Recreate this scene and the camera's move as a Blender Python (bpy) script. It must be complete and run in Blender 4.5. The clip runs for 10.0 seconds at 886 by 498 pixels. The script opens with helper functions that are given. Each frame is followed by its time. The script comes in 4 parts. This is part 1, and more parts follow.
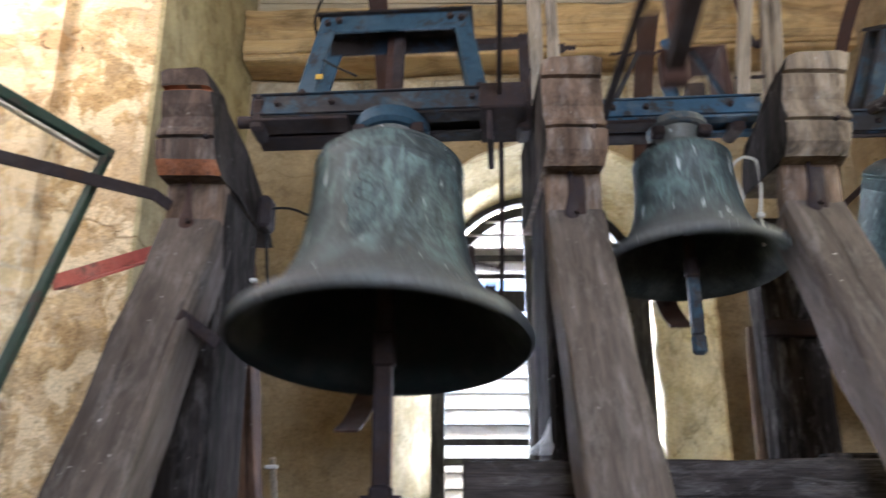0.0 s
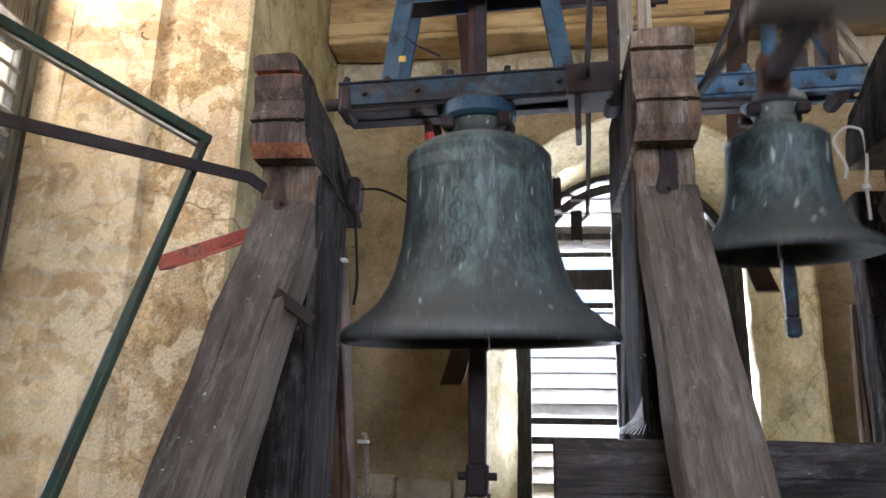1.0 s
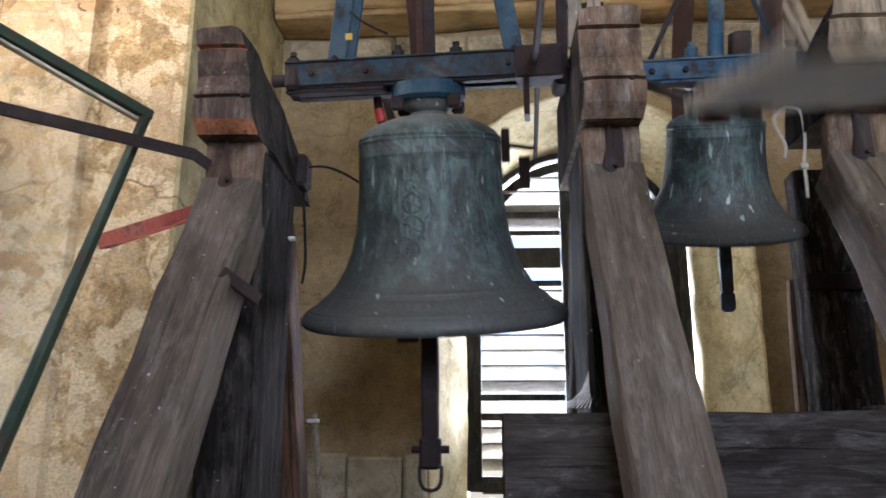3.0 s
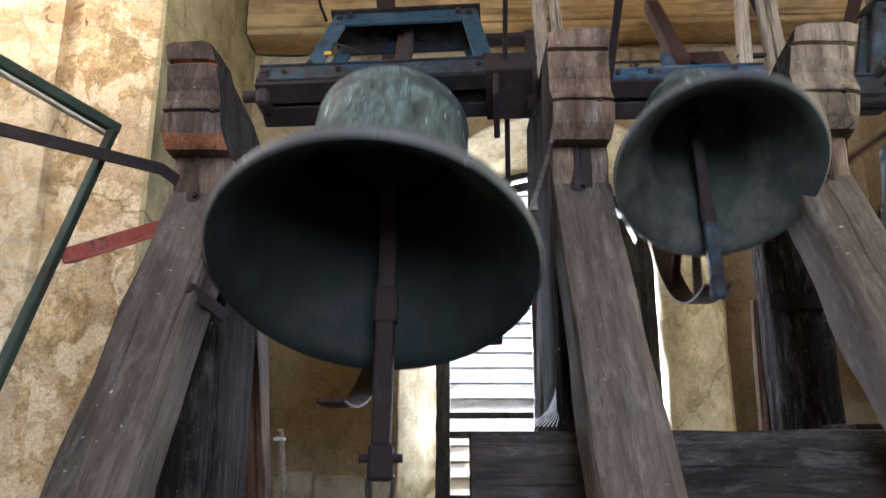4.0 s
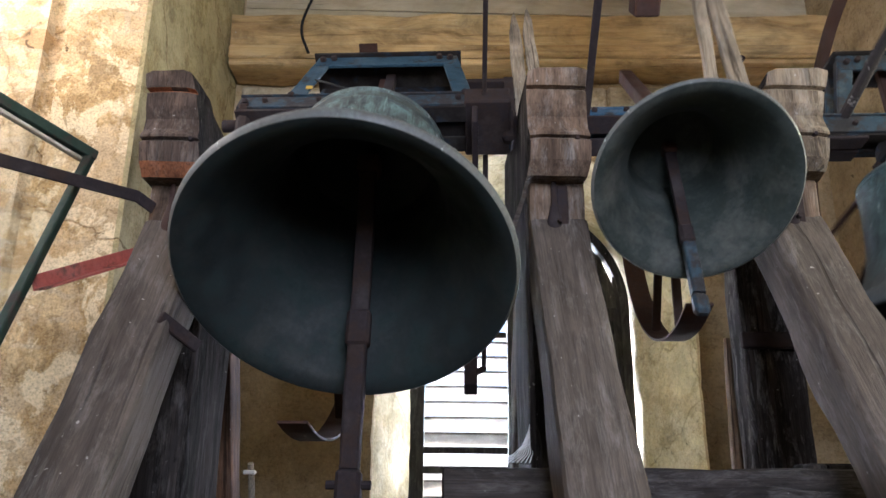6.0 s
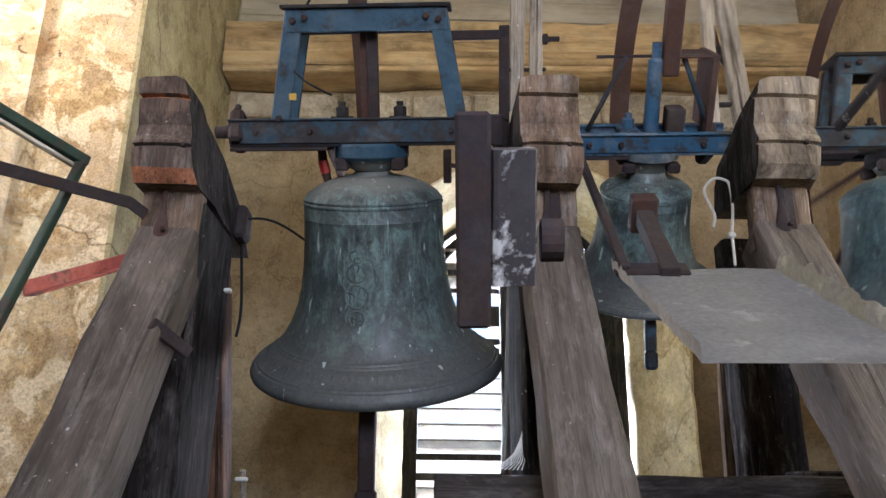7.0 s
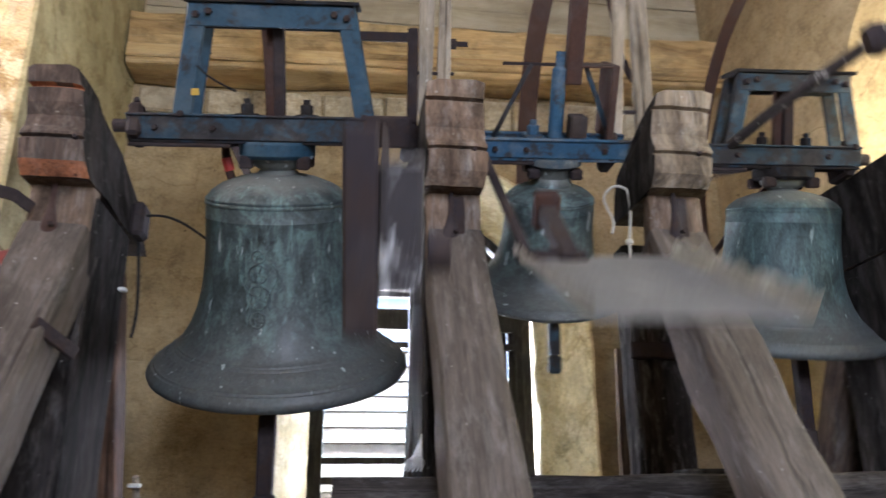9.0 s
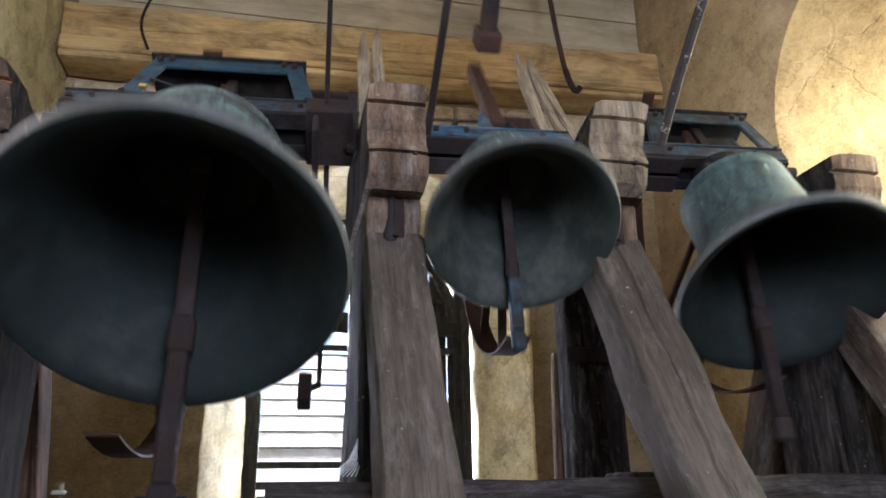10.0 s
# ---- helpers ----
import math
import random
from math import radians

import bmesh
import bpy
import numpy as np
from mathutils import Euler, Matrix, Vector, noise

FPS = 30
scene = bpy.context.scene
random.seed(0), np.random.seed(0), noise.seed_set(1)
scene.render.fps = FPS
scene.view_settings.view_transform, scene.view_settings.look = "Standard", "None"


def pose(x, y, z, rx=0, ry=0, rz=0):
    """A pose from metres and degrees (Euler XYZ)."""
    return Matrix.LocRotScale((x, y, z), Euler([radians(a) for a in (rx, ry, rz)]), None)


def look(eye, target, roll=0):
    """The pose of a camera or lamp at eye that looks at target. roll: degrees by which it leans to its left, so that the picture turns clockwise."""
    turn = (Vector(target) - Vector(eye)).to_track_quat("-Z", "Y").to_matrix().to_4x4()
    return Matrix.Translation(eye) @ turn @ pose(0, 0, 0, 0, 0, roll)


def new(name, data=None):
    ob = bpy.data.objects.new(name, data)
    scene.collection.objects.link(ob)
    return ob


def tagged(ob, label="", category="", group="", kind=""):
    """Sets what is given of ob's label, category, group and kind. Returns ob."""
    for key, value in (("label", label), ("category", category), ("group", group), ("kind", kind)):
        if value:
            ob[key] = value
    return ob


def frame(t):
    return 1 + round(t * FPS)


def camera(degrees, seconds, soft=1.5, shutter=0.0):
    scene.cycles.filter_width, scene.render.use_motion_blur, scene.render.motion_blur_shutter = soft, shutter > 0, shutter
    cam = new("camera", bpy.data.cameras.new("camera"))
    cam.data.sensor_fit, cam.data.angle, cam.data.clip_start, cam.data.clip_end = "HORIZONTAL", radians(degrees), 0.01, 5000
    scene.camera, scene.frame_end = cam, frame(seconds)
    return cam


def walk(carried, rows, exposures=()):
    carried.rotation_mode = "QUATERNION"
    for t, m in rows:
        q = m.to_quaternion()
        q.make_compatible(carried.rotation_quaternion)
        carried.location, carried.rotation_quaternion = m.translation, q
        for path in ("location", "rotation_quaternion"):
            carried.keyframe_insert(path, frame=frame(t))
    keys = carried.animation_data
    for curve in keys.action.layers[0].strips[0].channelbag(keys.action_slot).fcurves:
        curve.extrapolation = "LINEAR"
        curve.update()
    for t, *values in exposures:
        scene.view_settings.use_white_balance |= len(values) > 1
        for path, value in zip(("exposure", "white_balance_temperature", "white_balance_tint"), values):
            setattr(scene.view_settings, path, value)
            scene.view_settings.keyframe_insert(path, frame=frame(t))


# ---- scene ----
# ---------------------------------------------------------------- camera
# seconds, eye, yaw, pitch, roll
PATH = [
    (0.0, 0.001, -0.000, 1.600, 0.01, 17.00, 0.02),
    (0.5, -0.018, -0.004, 1.594, 3.95, 16.32, 0.82),
    (1.0, -0.017, -0.005, 1.595, 6.30, 15.44, 1.21),
    (1.5, -0.019, -0.003, 1.594, 6.62, 15.01, 1.27),
    (2.0, -0.020, -0.007, 1.595, 6.51, 14.68, 1.25),
    (2.5, -0.013, 0.003, 1.587, 4.95, 14.43, 0.88),
    (3.0, -0.012, -0.000, 1.589, 2.52, 14.00, 0.05),
    (4.5, -0.006, -0.006, 1.592, -0.20, 16.13, 0.27),
    (5.0, -0.006, -0.006, 1.594, -0.73, 16.75, 0.37),
    (5.5, -0.007, -0.008, 1.593, -1.15, 17.26, 0.47),
    (7.0, 0.001, -0.010, 1.595, -1.85, 18.08, 0.59),
    (7.5, 0.000, -0.012, 1.594, -2.06, 18.24, 0.51),
    (8.0, 0.014, -0.009, 1.597, -2.38, 18.28, 0.76),
    (8.5, 0.026, -0.006, 1.593, -4.32, 18.37, 0.28),
    (9.0, 0.042, -0.011, 1.589, -8.28, 18.39, -0.44),
    (9.5, 0.048, -0.014, 1.588, -10.75, 18.56, -0.59),
    (10.0, 0.054, -0.014, 1.592, -12.70, 18.57, -0.94),
]


def eye_pose(x, y, z, yaw, pitch, roll):
    yaw, pitch = radians(yaw), radians(pitch)
    ahead = Vector((-math.sin(yaw) * math.cos(pitch), math.cos(yaw) * math.cos(pitch), math.sin(pitch)))
    return look((x, y, z), Vector((x, y, z)) + 2 * ahead, roll)


cam = camera(59.6, 10.0, shutter=0.8)
walk(cam, [(t, eye_pose(*row)) for t, *row in PATH], exposures=[(t, 1.62 + e, 5850, 20) for t, e in (
    (0.0, 0.0), (0.5, -0.03), (1.0, -0.12), (1.5, -0.22), (2.0, -0.15), (2.5, -0.2), (3.0, -0.27), (4.5, -0.05), (5.0, -0.1), (5.5, -0.14),
    (7.0, 0.0), (7.5, -0.02), (8.0, 0.06), (8.5, 0.2), (9.0, 0.05), (9.5, -0.12), (10.0, -0.18))])

# ---------------------------------------------------------------- daylight
world = bpy.data.worlds.new("sky")
scene.world = world
world.use_nodes = True
sky = world.node_tree.nodes.new("ShaderNodeTexSky")
sky.sky_type, sky.sun_disc, sky.sun_elevation, sky.sun_rotation = "NISHITA", False, radians(78), radians(-42)
world.node_tree.links.new(sky.outputs[0], world.node_tree.nodes["Background"].inputs[0])
world.node_tree.nodes["Background"].inputs[1].default_value = 0.15
sun = new("sun", bpy.data.lights.new("sun", "SUN"))
sun.data.energy, sun.data.angle, sun.data.color = 3.0, radians(0.5), (1, 0.93, 0.82)
sun.matrix_world = look((-1.3, 0.6, 9), (0, 2, 0))


def daylight(name, eye, target, wide, high, watts, color):
    lamp = new(name, bpy.data.lights.new(name, "AREA"))
    lamp.data.shape, lamp.data.size, lamp.data.size_y = "RECTANGLE", wide, high
    lamp.data.energy, lamp.data.color = watts, color
    lamp.matrix_world = look(eye, target)
    return lamp


daylight("daylight_west", (-2.06, 1.86, 3.45), (0, 1.86, 3.4), 1.1, 0.9, 42, (1, 0.91, 0.78))
daylight("daylight_east", (2.98, 2.05, 3.0), (0, 2.05, 2.9), 1.0, 1.3, 115, (1, 0.97, 0.66))
daylight("daylight_north", (0.55, 4.65, 2.4), (0.55, 2, 2.3), 1.3, 1.9, 285, (0.88, 0.93, 0.98))
daylight("daylight_south", (0.5, -1.25, 3.0), (0.4, 2, 3.25), 1.3, 1.4, 47, (0.85, 0.93, 1))

# ---------------------------------------------------------------- materials


def material(name, rough=0.8, metal=0.0, spec=0.4):
    mat = bpy.data.materials.new(name)
    mat.use_nodes = True
    b = mat.node_tree.nodes["Principled BSDF"]
    b.inputs["Roughness"].default_value, b.inputs["Metallic"].default_value = rough, metal
    b.inputs["Specular IOR Level"].default_value = spec
    return mat, mat.node_tree, b


def coords(nt, stretch=(1, 1, 1), shift=True):
    tc, mp = nt.nodes.new("ShaderNodeTexCoord"), nt.nodes.new("ShaderNodeMapping")
    mp.inputs["Scale"].default_value = stretch
    nt.links.new(tc.outputs["Object"], mp.inputs["Vector"])
    if shift:
        info, mul = nt.nodes.new("ShaderNodeObjectInfo"), nt.nodes.new("ShaderNodeMath")
        mul.operation = "MULTIPLY"
        mul.inputs[1].default_value = 17.0
        nt.links.new(info.outputs["Random"], mul.inputs[0])
        nt.links.new(mul.outputs[0], mp.inputs["Location"])
    return mp.outputs[0]


def noisy(nt, vec, scale, detail=6, rough=0.6, distort=0.0):
    n = nt.nodes.new("ShaderNodeTexNoise")
    n.inputs["Scale"].default_value, n.inputs["Detail"].default_value = scale, detail
    n.inputs["Roughness"].default_value, n.inputs["Distortion"].default_value = rough, distort
    nt.links.new(vec, n.inputs["Vector"])
    return n.outputs["Fac"]


def ramp(nt, fac, *stops):
    r = nt.nodes.new("ShaderNodeValToRGB")
    e = r.color_ramp.elements
    while len(e) < len(stops):
        e.new(0.5)
    for el, (p, c) in zip(e, stops):
        el.position, el.color = p, (*c, 1) if len(c) == 3 else c
    nt.links.new(fac, r.inputs[0])
    return r.outputs[0]


def mix(nt, fac, a, b, mode="MIX"):
    m = nt.nodes.new("ShaderNodeMix")
    m.data_type, m.blend_type = "RGBA", mode
    for value, socket in ((fac, m.inputs[0]), (a, m.inputs[6]), (b, m.inputs[7])):
        if isinstance(value, (int, float)):
            socket.default_value = value
        elif isinstance(value, tuple):
            socket.default_value = (*value, 1)
        else:
            nt.links.new(value, socket)
    return m.outputs[2]


def grey(v):
    return (v, v, v)


def bump(nt, bsdf, height, strength, dist=0.01):
    b = nt.nodes.new("ShaderNodeBump")
    b.inputs["Strength"].default_value, b.inputs["Distance"].default_value = strength, dist
    nt.links.new(height, b.inputs["Height"])
    nt.links.new(b.outputs[0], bsdf.inputs["Normal"])


def wood(name, dark, mid, light, grain=1.0, dust=0.15, contrast=0.75, stain=0.55, spec=0.2):
    mat, nt, b = material(name, 0.88, spec=spec)
    v = coords(nt, (1, 1, 0.045 * grain))
    fine = noisy(nt, v, 90, 5, 0.65, 0.3)
    wide = noisy(nt, coords(nt, (1, 1, 0.16)), 9, 5, 0.6, 0.8)
    col = ramp(nt, wide, (0.3, dark), (0.5, mid), (0.72, light))
    col = mix(nt, contrast, col, ramp(nt, fine, (0.3, grey(0.45)), (0.5, grey(0.92)), (0.72, grey(1.22))), "MULTIPLY")
    split = ramp(nt, noisy(nt, coords(nt, (1, 1, 0.03)), 26, 3, 0.5, 0.4), (0.33, grey(0)), (0.37, grey(1)))
    col = mix(nt, 1.0, col, mix(nt, split, tuple(1 - min(1, 1.3 * contrast) * c for c in (0.65, 0.68, 0.7)), (1, 1, 1)), "MULTIPLY")
    blot = ramp(nt, noisy(nt, coords(nt, (1, 1, 0.5)), 6.5, 7, 0.7, 0.6), (0.34, grey(1 - stain)), (0.56, grey(1.0)), (0.75, grey(1.12)))
    col = mix(nt, 1.0, col, blot, "MULTIPLY")
    spots = ramp(nt, noisy(nt, coords(nt), 55, 2, 0.5), (0.735, grey(0)), (0.77, grey(1)))
    patch = ramp(nt, noisy(nt, coords(nt, (1, 1, 0.25)), 26, 9, 0.78, 0.5), (0.5, grey(0)), (0.68, grey(dust)))
    col = mix(nt, patch, col, (0.42, 0.4, 0.37))
    col = mix(nt, mix(nt, 1.0, spots, grey(0.5), "MULTIPLY"), col, (0.5, 0.48, 0.44))
    hair = noisy(nt, coords(nt, (1, 1, 0.03)), 210, 4, 0.6, 0.2)
    col = mix(nt, min(1.0, contrast), col, ramp(nt, hair, (0.36, grey(0.5)), (0.47, grey(1.0)), (0.66, grey(1.25))), "MULTIPLY")
    knots = ramp(nt, noisy(nt, coords(nt, (1, 1, 0.42)), 24, 2, 0.5, 0.4), (0.22, grey(1 - 0.6 * min(1.0, contrast))), (0.26, grey(1)))
    col = mix(nt, 1.0, col, knots, "MULTIPLY")
    nt.links.new(col, b.inputs["Base Color"])
    bump(nt, b, mix(nt, 0.5, mix(nt, 0.4, fine, hair), split), 1.0, 0.009)
    return mat


def plaster(name, base, pale, dark, brick=0.0, stain=0.6, cracks=1.0, mottle=0.0):
    mat, nt, b = material(name, 0.92, spec=0.2)
    v = coords(nt, shift=False)
    big = noisy(nt, v, 1.9, 8, 0.7)
    mid = noisy(nt, v, 6, 10, 0.74)
    fine = noisy(nt, v, 60, 6, 0.7)
    col = ramp(nt, big, (0.3, dark), (0.5, base), (0.7, pale))
    col = mix(nt, 0.8, col, ramp(nt, mid, (0.3, grey(0.45)), (0.5, grey(0.95)), (0.7, grey(1.3))), "MULTIPLY")
    flake = ramp(nt, noisy(nt, v, 8, 12, 0.80), (0.465, grey(0)), (0.52, grey(1)))
    col = mix(nt, 1.0, col, mix(nt, flake, tuple(1 - stain * (1 - c) for c in (0.66, 0.59, 0.47)), (1, 1, 1)), "MULTIPLY")
    col = mix(nt, 0.7, col, ramp(nt, fine, (0.3, grey(0.5)), (0.52, grey(1.0)), (0.72, grey(1.2))), "MULTIPLY")
    if brick:
        br = nt.nodes.new("ShaderNodeTexBrick")
        sep, com = nt.nodes.new("ShaderNodeSeparateXYZ"), nt.nodes.new("ShaderNodeCombineXYZ")
        wav = nt.nodes.new("ShaderNodeTexNoise")
        wav.inputs["Scale"].default_value = 7.0
        nt.links.new(v, wav.inputs["Vector"])
        nt.links.new(mix(nt, 0.09, v, wav.outputs["Color"]), sep.inputs[0])
        nt.links.new(sep.outputs["Y"], com.inputs["X"])
        nt.links.new(sep.outputs["Z"], com.inputs["Y"])
        nt.links.new(com.outputs[0], br.inputs["Vector"])
        br.inputs["Scale"].default_value = 2.0
        br.inputs["Brick Width"].default_value, br.inputs["Row Height"].default_value = 0.52, 0.165
        br.inputs["Mortar Size"].default_value, br.inputs["Mortar Smooth"].default_value = 0.022, 0.6
        br.inputs["Color1"].default_value, br.inputs["Color2"].default_value = (0.47, 0.30, 0.14, 1), (0.66, 0.51, 0.28, 1)
        br.inputs["Mortar"].default_value = (0.56, 0.45, 0.29, 1)
        where = ramp(nt, noisy(nt, v, 2.3, 5, 0.6), (0.62 - 0.2 * brick, grey(0)), (0.66 - 0.2 * brick, grey(1)))
        col = mix(nt, mix(nt, 1.0, where, grey(min(0.95, 0.5 + 0.3 * brick)), "MULTIPLY"), col, mix(nt, 0.8, br.outputs["Color"], ramp(nt, mid, (0.3, grey(0.6)), (0.7, grey(1.25))), "MULTIPLY"))
    worn = ramp(nt, noisy(nt, v, 3.4, 10, 0.76), (0.48, grey(0)), (0.56, grey(1)))
    col = mix(nt, mix(nt, 1.0, worn, grey(stain), "MULTIPLY"), col, mix(nt, mid, dark, pale))
    if mottle:
        # flaked limewash over ochre, in two sizes, with small chips down to the dark bed
        lime = ramp(nt, noisy(nt, v, 5.5, 10, 0.64, 0.5), (0.50, grey(0)), (0.525, grey(mottle)))
        col = mix(nt, lime, col, mix(nt, fine, pale, tuple(min(0.85, 1.3 * c) for c in pale)))
        scab = ramp(nt, noisy(nt, v, 11, 8, 0.62, 0.7), (0.37, grey(mottle)), (0.40, grey(0)))
        col = mix(nt, scab, col, tuple(0.75 * c for c in dark))
        chip = ramp(nt, noisy(nt, v, 9, 4, 0.55, 1.2), (0.27, grey(1)), (0.285, grey(0)))
        col = mix(nt, chip, col, tuple(0.45 * c for c in dark))
        grit = ramp(nt, noisy(nt, v, 130, 4, 0.6), (0.34, grey(0.62)), (0.5, grey(1.0)), (0.68, grey(1.2)))
        col = mix(nt, min(0.9, 1.4 * mottle), col, grit, "MULTIPLY")
    vor = nt.nodes.new("ShaderNodeTexVoronoi")
    vor.feature = "DISTANCE_TO_EDGE"
    vor.inputs["Scale"].default_value = 1.35
    wob = nt.nodes.new("ShaderNodeTexNoise")
    wob.inputs["Scale"].default_value, wob.inputs["Detail"].default_value = 8.0, 6
    nt.links.new(v, wob.inputs["Vector"])
    nt.links.new(mix(nt, 0.12, v, wob.outputs["Color"]), vor.inputs["Vector"])
    crack = ramp(nt, vor.outputs["Distance"], (0.0, grey(0)), (0.007, grey(1)))
    col = mix(nt, 1.0, col, mix(nt, crack, tuple(1 - cracks * (1 - c) for c in (0.45, 0.38, 0.3)), (1, 1, 1)), "MULTIPLY")
    pits = ramp(nt, noisy(nt, v, 24, 3, 0.5), (0.24, grey(0.35)), (0.3, grey(1)))
    col = mix(nt, 0.8, col, pits, "MULTIPLY")
    nt.links.new(col, b.inputs["Base Color"])
    h = mix(nt, 0.45, mix(nt, 0.4, mid, fine), mix(nt, 0.25 + 0.3 * cracks, grey(0.5), crack))
    bump(nt, b, h, 0.9, 0.018)
    return mat


def metal_paint(name, paint, rust, amount=0.5, rough=0.66, metal=0.0, dust=0.2):
    mat, nt, b = material(name, rough, metal, 0.5 if rough < 0.85 else 0.15)
    v = coords(nt)
    n1, n2 = noisy(nt, v, 11, 7, 0.7, 0.3), noisy(nt, v, 70, 5, 0.7)
    bare = ramp(nt, n1, (0.62 - 0.25 * amount, grey(0)), (0.70 - 0.25 * amount, grey(1)))
    col = mix(nt, bare, mix(nt, 0.6, paint, ramp(nt, n2, (0.3, grey(0.55)), (0.7, grey(1.2))), "MULTIPLY"),
              mix(nt, n2, rust, tuple(0.4 * c for c in rust)))
    film = ramp(nt, noisy(nt, v, 5, 6, 0.7), (0.5, grey(0)), (0.8, grey(dust)))
    col = mix(nt, film, col, (0.4, 0.37, 0.32))
    nt.links.new(col, b.inputs["Base Color"])
    nt.links.new(ramp(nt, n1, (0.3, grey(rough - 0.12)), (0.7, grey(min(1, rough + 0.25)))), b.inputs["Roughness"])
    bump(nt, b, mix(nt, 0.5, n1, n2), 0.35, 0.004)
    return mat


def patina(name, base, green, streak, k=1.0):
    mat, nt, b = material(name, 0.55, 0.12, 0.5)
    v = coords(nt)
    vs = coords(nt, (1, 1, 0.13))
    blotch = noisy(nt, coords(nt, (1, 1, 0.6)), 9, 9, 0.74, 1.0)
    drip = noisy(nt, vs, 34, 8, 0.72, 0.5)
    drops = noisy(nt, coords(nt, (1, 1, 0.22)), 38, 3, 0.5)
    fine = noisy(nt, v, 80, 5, 0.7)
    col = ramp(nt, blotch, (0.34, tuple(0.3 * c for c in base)), (0.5, base), (0.66, green))
    col = mix(nt, ramp(nt, drip, (0.53, grey(0)), (0.66, grey(0.85))), col, green)
    col = mix(nt, ramp(nt, drip, (0.30, grey(0.85)), (0.45, grey(0))), col, tuple(0.3 * c for c in base))
    pit = noisy(nt, coords(nt, (1, 1, 0.5)), 30, 9, 0.78, 0.8)
    col = mix(nt, ramp(nt, pit, (0.36, grey(0.8)), (0.46, grey(0))), col, tuple(0.35 * c for c in base))
    col = mix(nt, ramp(nt, pit, (0.58, grey(0)), (0.64, grey(0.55))), col, tuple(1.35 * c for c in green))
    run = noisy(nt, coords(nt, (1, 1, 0.07)), 75, 5, 0.65, 0.3)
    col = mix(nt, ramp(nt, run, (0.64, grey(0)), (0.70, grey(0.6))), col, tuple(1.5 * c for c in green))
    col = mix(nt, 0.8, col, ramp(nt, fine, (0.3, grey(0.5)), (0.5, grey(1.0)), (0.7, grey(1.3))), "MULTIPLY")
    # brown-grey tone towards the soundbow and pale dust on the crown plate, with ragged borders
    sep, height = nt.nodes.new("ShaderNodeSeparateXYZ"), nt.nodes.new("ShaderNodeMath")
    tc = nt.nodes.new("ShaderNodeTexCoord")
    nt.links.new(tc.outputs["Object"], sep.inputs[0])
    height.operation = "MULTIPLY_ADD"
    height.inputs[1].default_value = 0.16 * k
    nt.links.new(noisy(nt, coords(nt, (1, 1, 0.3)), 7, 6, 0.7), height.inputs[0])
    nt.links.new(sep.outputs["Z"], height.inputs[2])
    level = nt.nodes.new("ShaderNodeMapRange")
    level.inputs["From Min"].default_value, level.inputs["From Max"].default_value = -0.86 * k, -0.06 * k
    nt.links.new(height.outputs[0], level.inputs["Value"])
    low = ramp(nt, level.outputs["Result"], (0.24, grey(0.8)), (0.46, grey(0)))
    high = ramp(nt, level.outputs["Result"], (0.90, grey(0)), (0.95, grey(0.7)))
    low_col = mix(nt, 0.7, (0.088, 0.088, 0.084), ramp(nt, fine, (0.3, grey(0.6)), (0.7, grey(1.25))), "MULTIPLY")
    col = mix(nt, low, col, low_col)
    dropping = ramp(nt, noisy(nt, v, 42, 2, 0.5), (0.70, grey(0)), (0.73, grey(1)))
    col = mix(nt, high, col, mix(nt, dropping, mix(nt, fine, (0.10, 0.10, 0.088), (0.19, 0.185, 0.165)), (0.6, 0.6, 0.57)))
    col = mix(nt, ramp(nt, drops, (0.675, grey(0)), (0.72, grey(0.7))), col, streak)
    nt.links.new(col, b.inputs["Base Color"])
    nt.links.new(ramp(nt, blotch, (0.3, grey(0.42)), (0.7, grey(0.8))), b.inputs["Roughness"])
    bump(nt, b, mix(nt, 0.4, blotch, fine), 0.35, 0.006)
    return mat


def plain(name, color, rough=0.6, metal=0.0, vary=0.5, scale=30):
    mat, nt, b = material(name, rough, metal)
    n = noisy(nt, coords(nt), scale, 6, 0.7)
    nt.links.new(mix(nt, vary, color, ramp(nt, n, (0.25, grey(0.45)), (0.75, grey(1.4))), "MULTIPLY"), b.inputs["Base Color"])
    bump(nt, b, n, 0.3, 0.004)
    return mat


OAK_GREY = wood("weathered_oak", (0.047, 0.0365, 0.029), (0.083, 0.0655, 0.0525), (0.125, 0.102, 0.084), dust=0.17, stain=0.3, contrast=0.45)
OAK_HEAD = wood("stained_oak", (0.075, 0.046, 0.03), (0.165, 0.11, 0.074), (0.25, 0.18, 0.128), dust=0.3, stain=0.75, contrast=0.5)
OAK_ORANGE = wood("orange_oak", (0.12, 0.045, 0.022), (0.26, 0.10, 0.045), (0.38, 0.16, 0.07), dust=0.1)
OAK_BROWN = wood("brown_oak", (0.11, 0.065, 0.035), (0.23, 0.145, 0.085), (0.33, 0.22, 0.13))
# Tar black of the uprights; on head-beam sides it carries painted shade.
OAK_DARK = wood("tarred_and_shaded_oak", (0.013, 0.0115, 0.011), (0.031, 0.0265, 0.0245), (0.072, 0.059, 0.052), dust=0.12, spec=0.03)
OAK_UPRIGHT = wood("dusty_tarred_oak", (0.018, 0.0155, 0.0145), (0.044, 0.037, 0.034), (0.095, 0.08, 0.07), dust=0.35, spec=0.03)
OAK_SILL = wood("dark_oak", (0.022, 0.018, 0.0165), (0.044, 0.037, 0.034), (0.08, 0.067, 0.06), dust=0.15, spec=0.05, contrast=0.5)
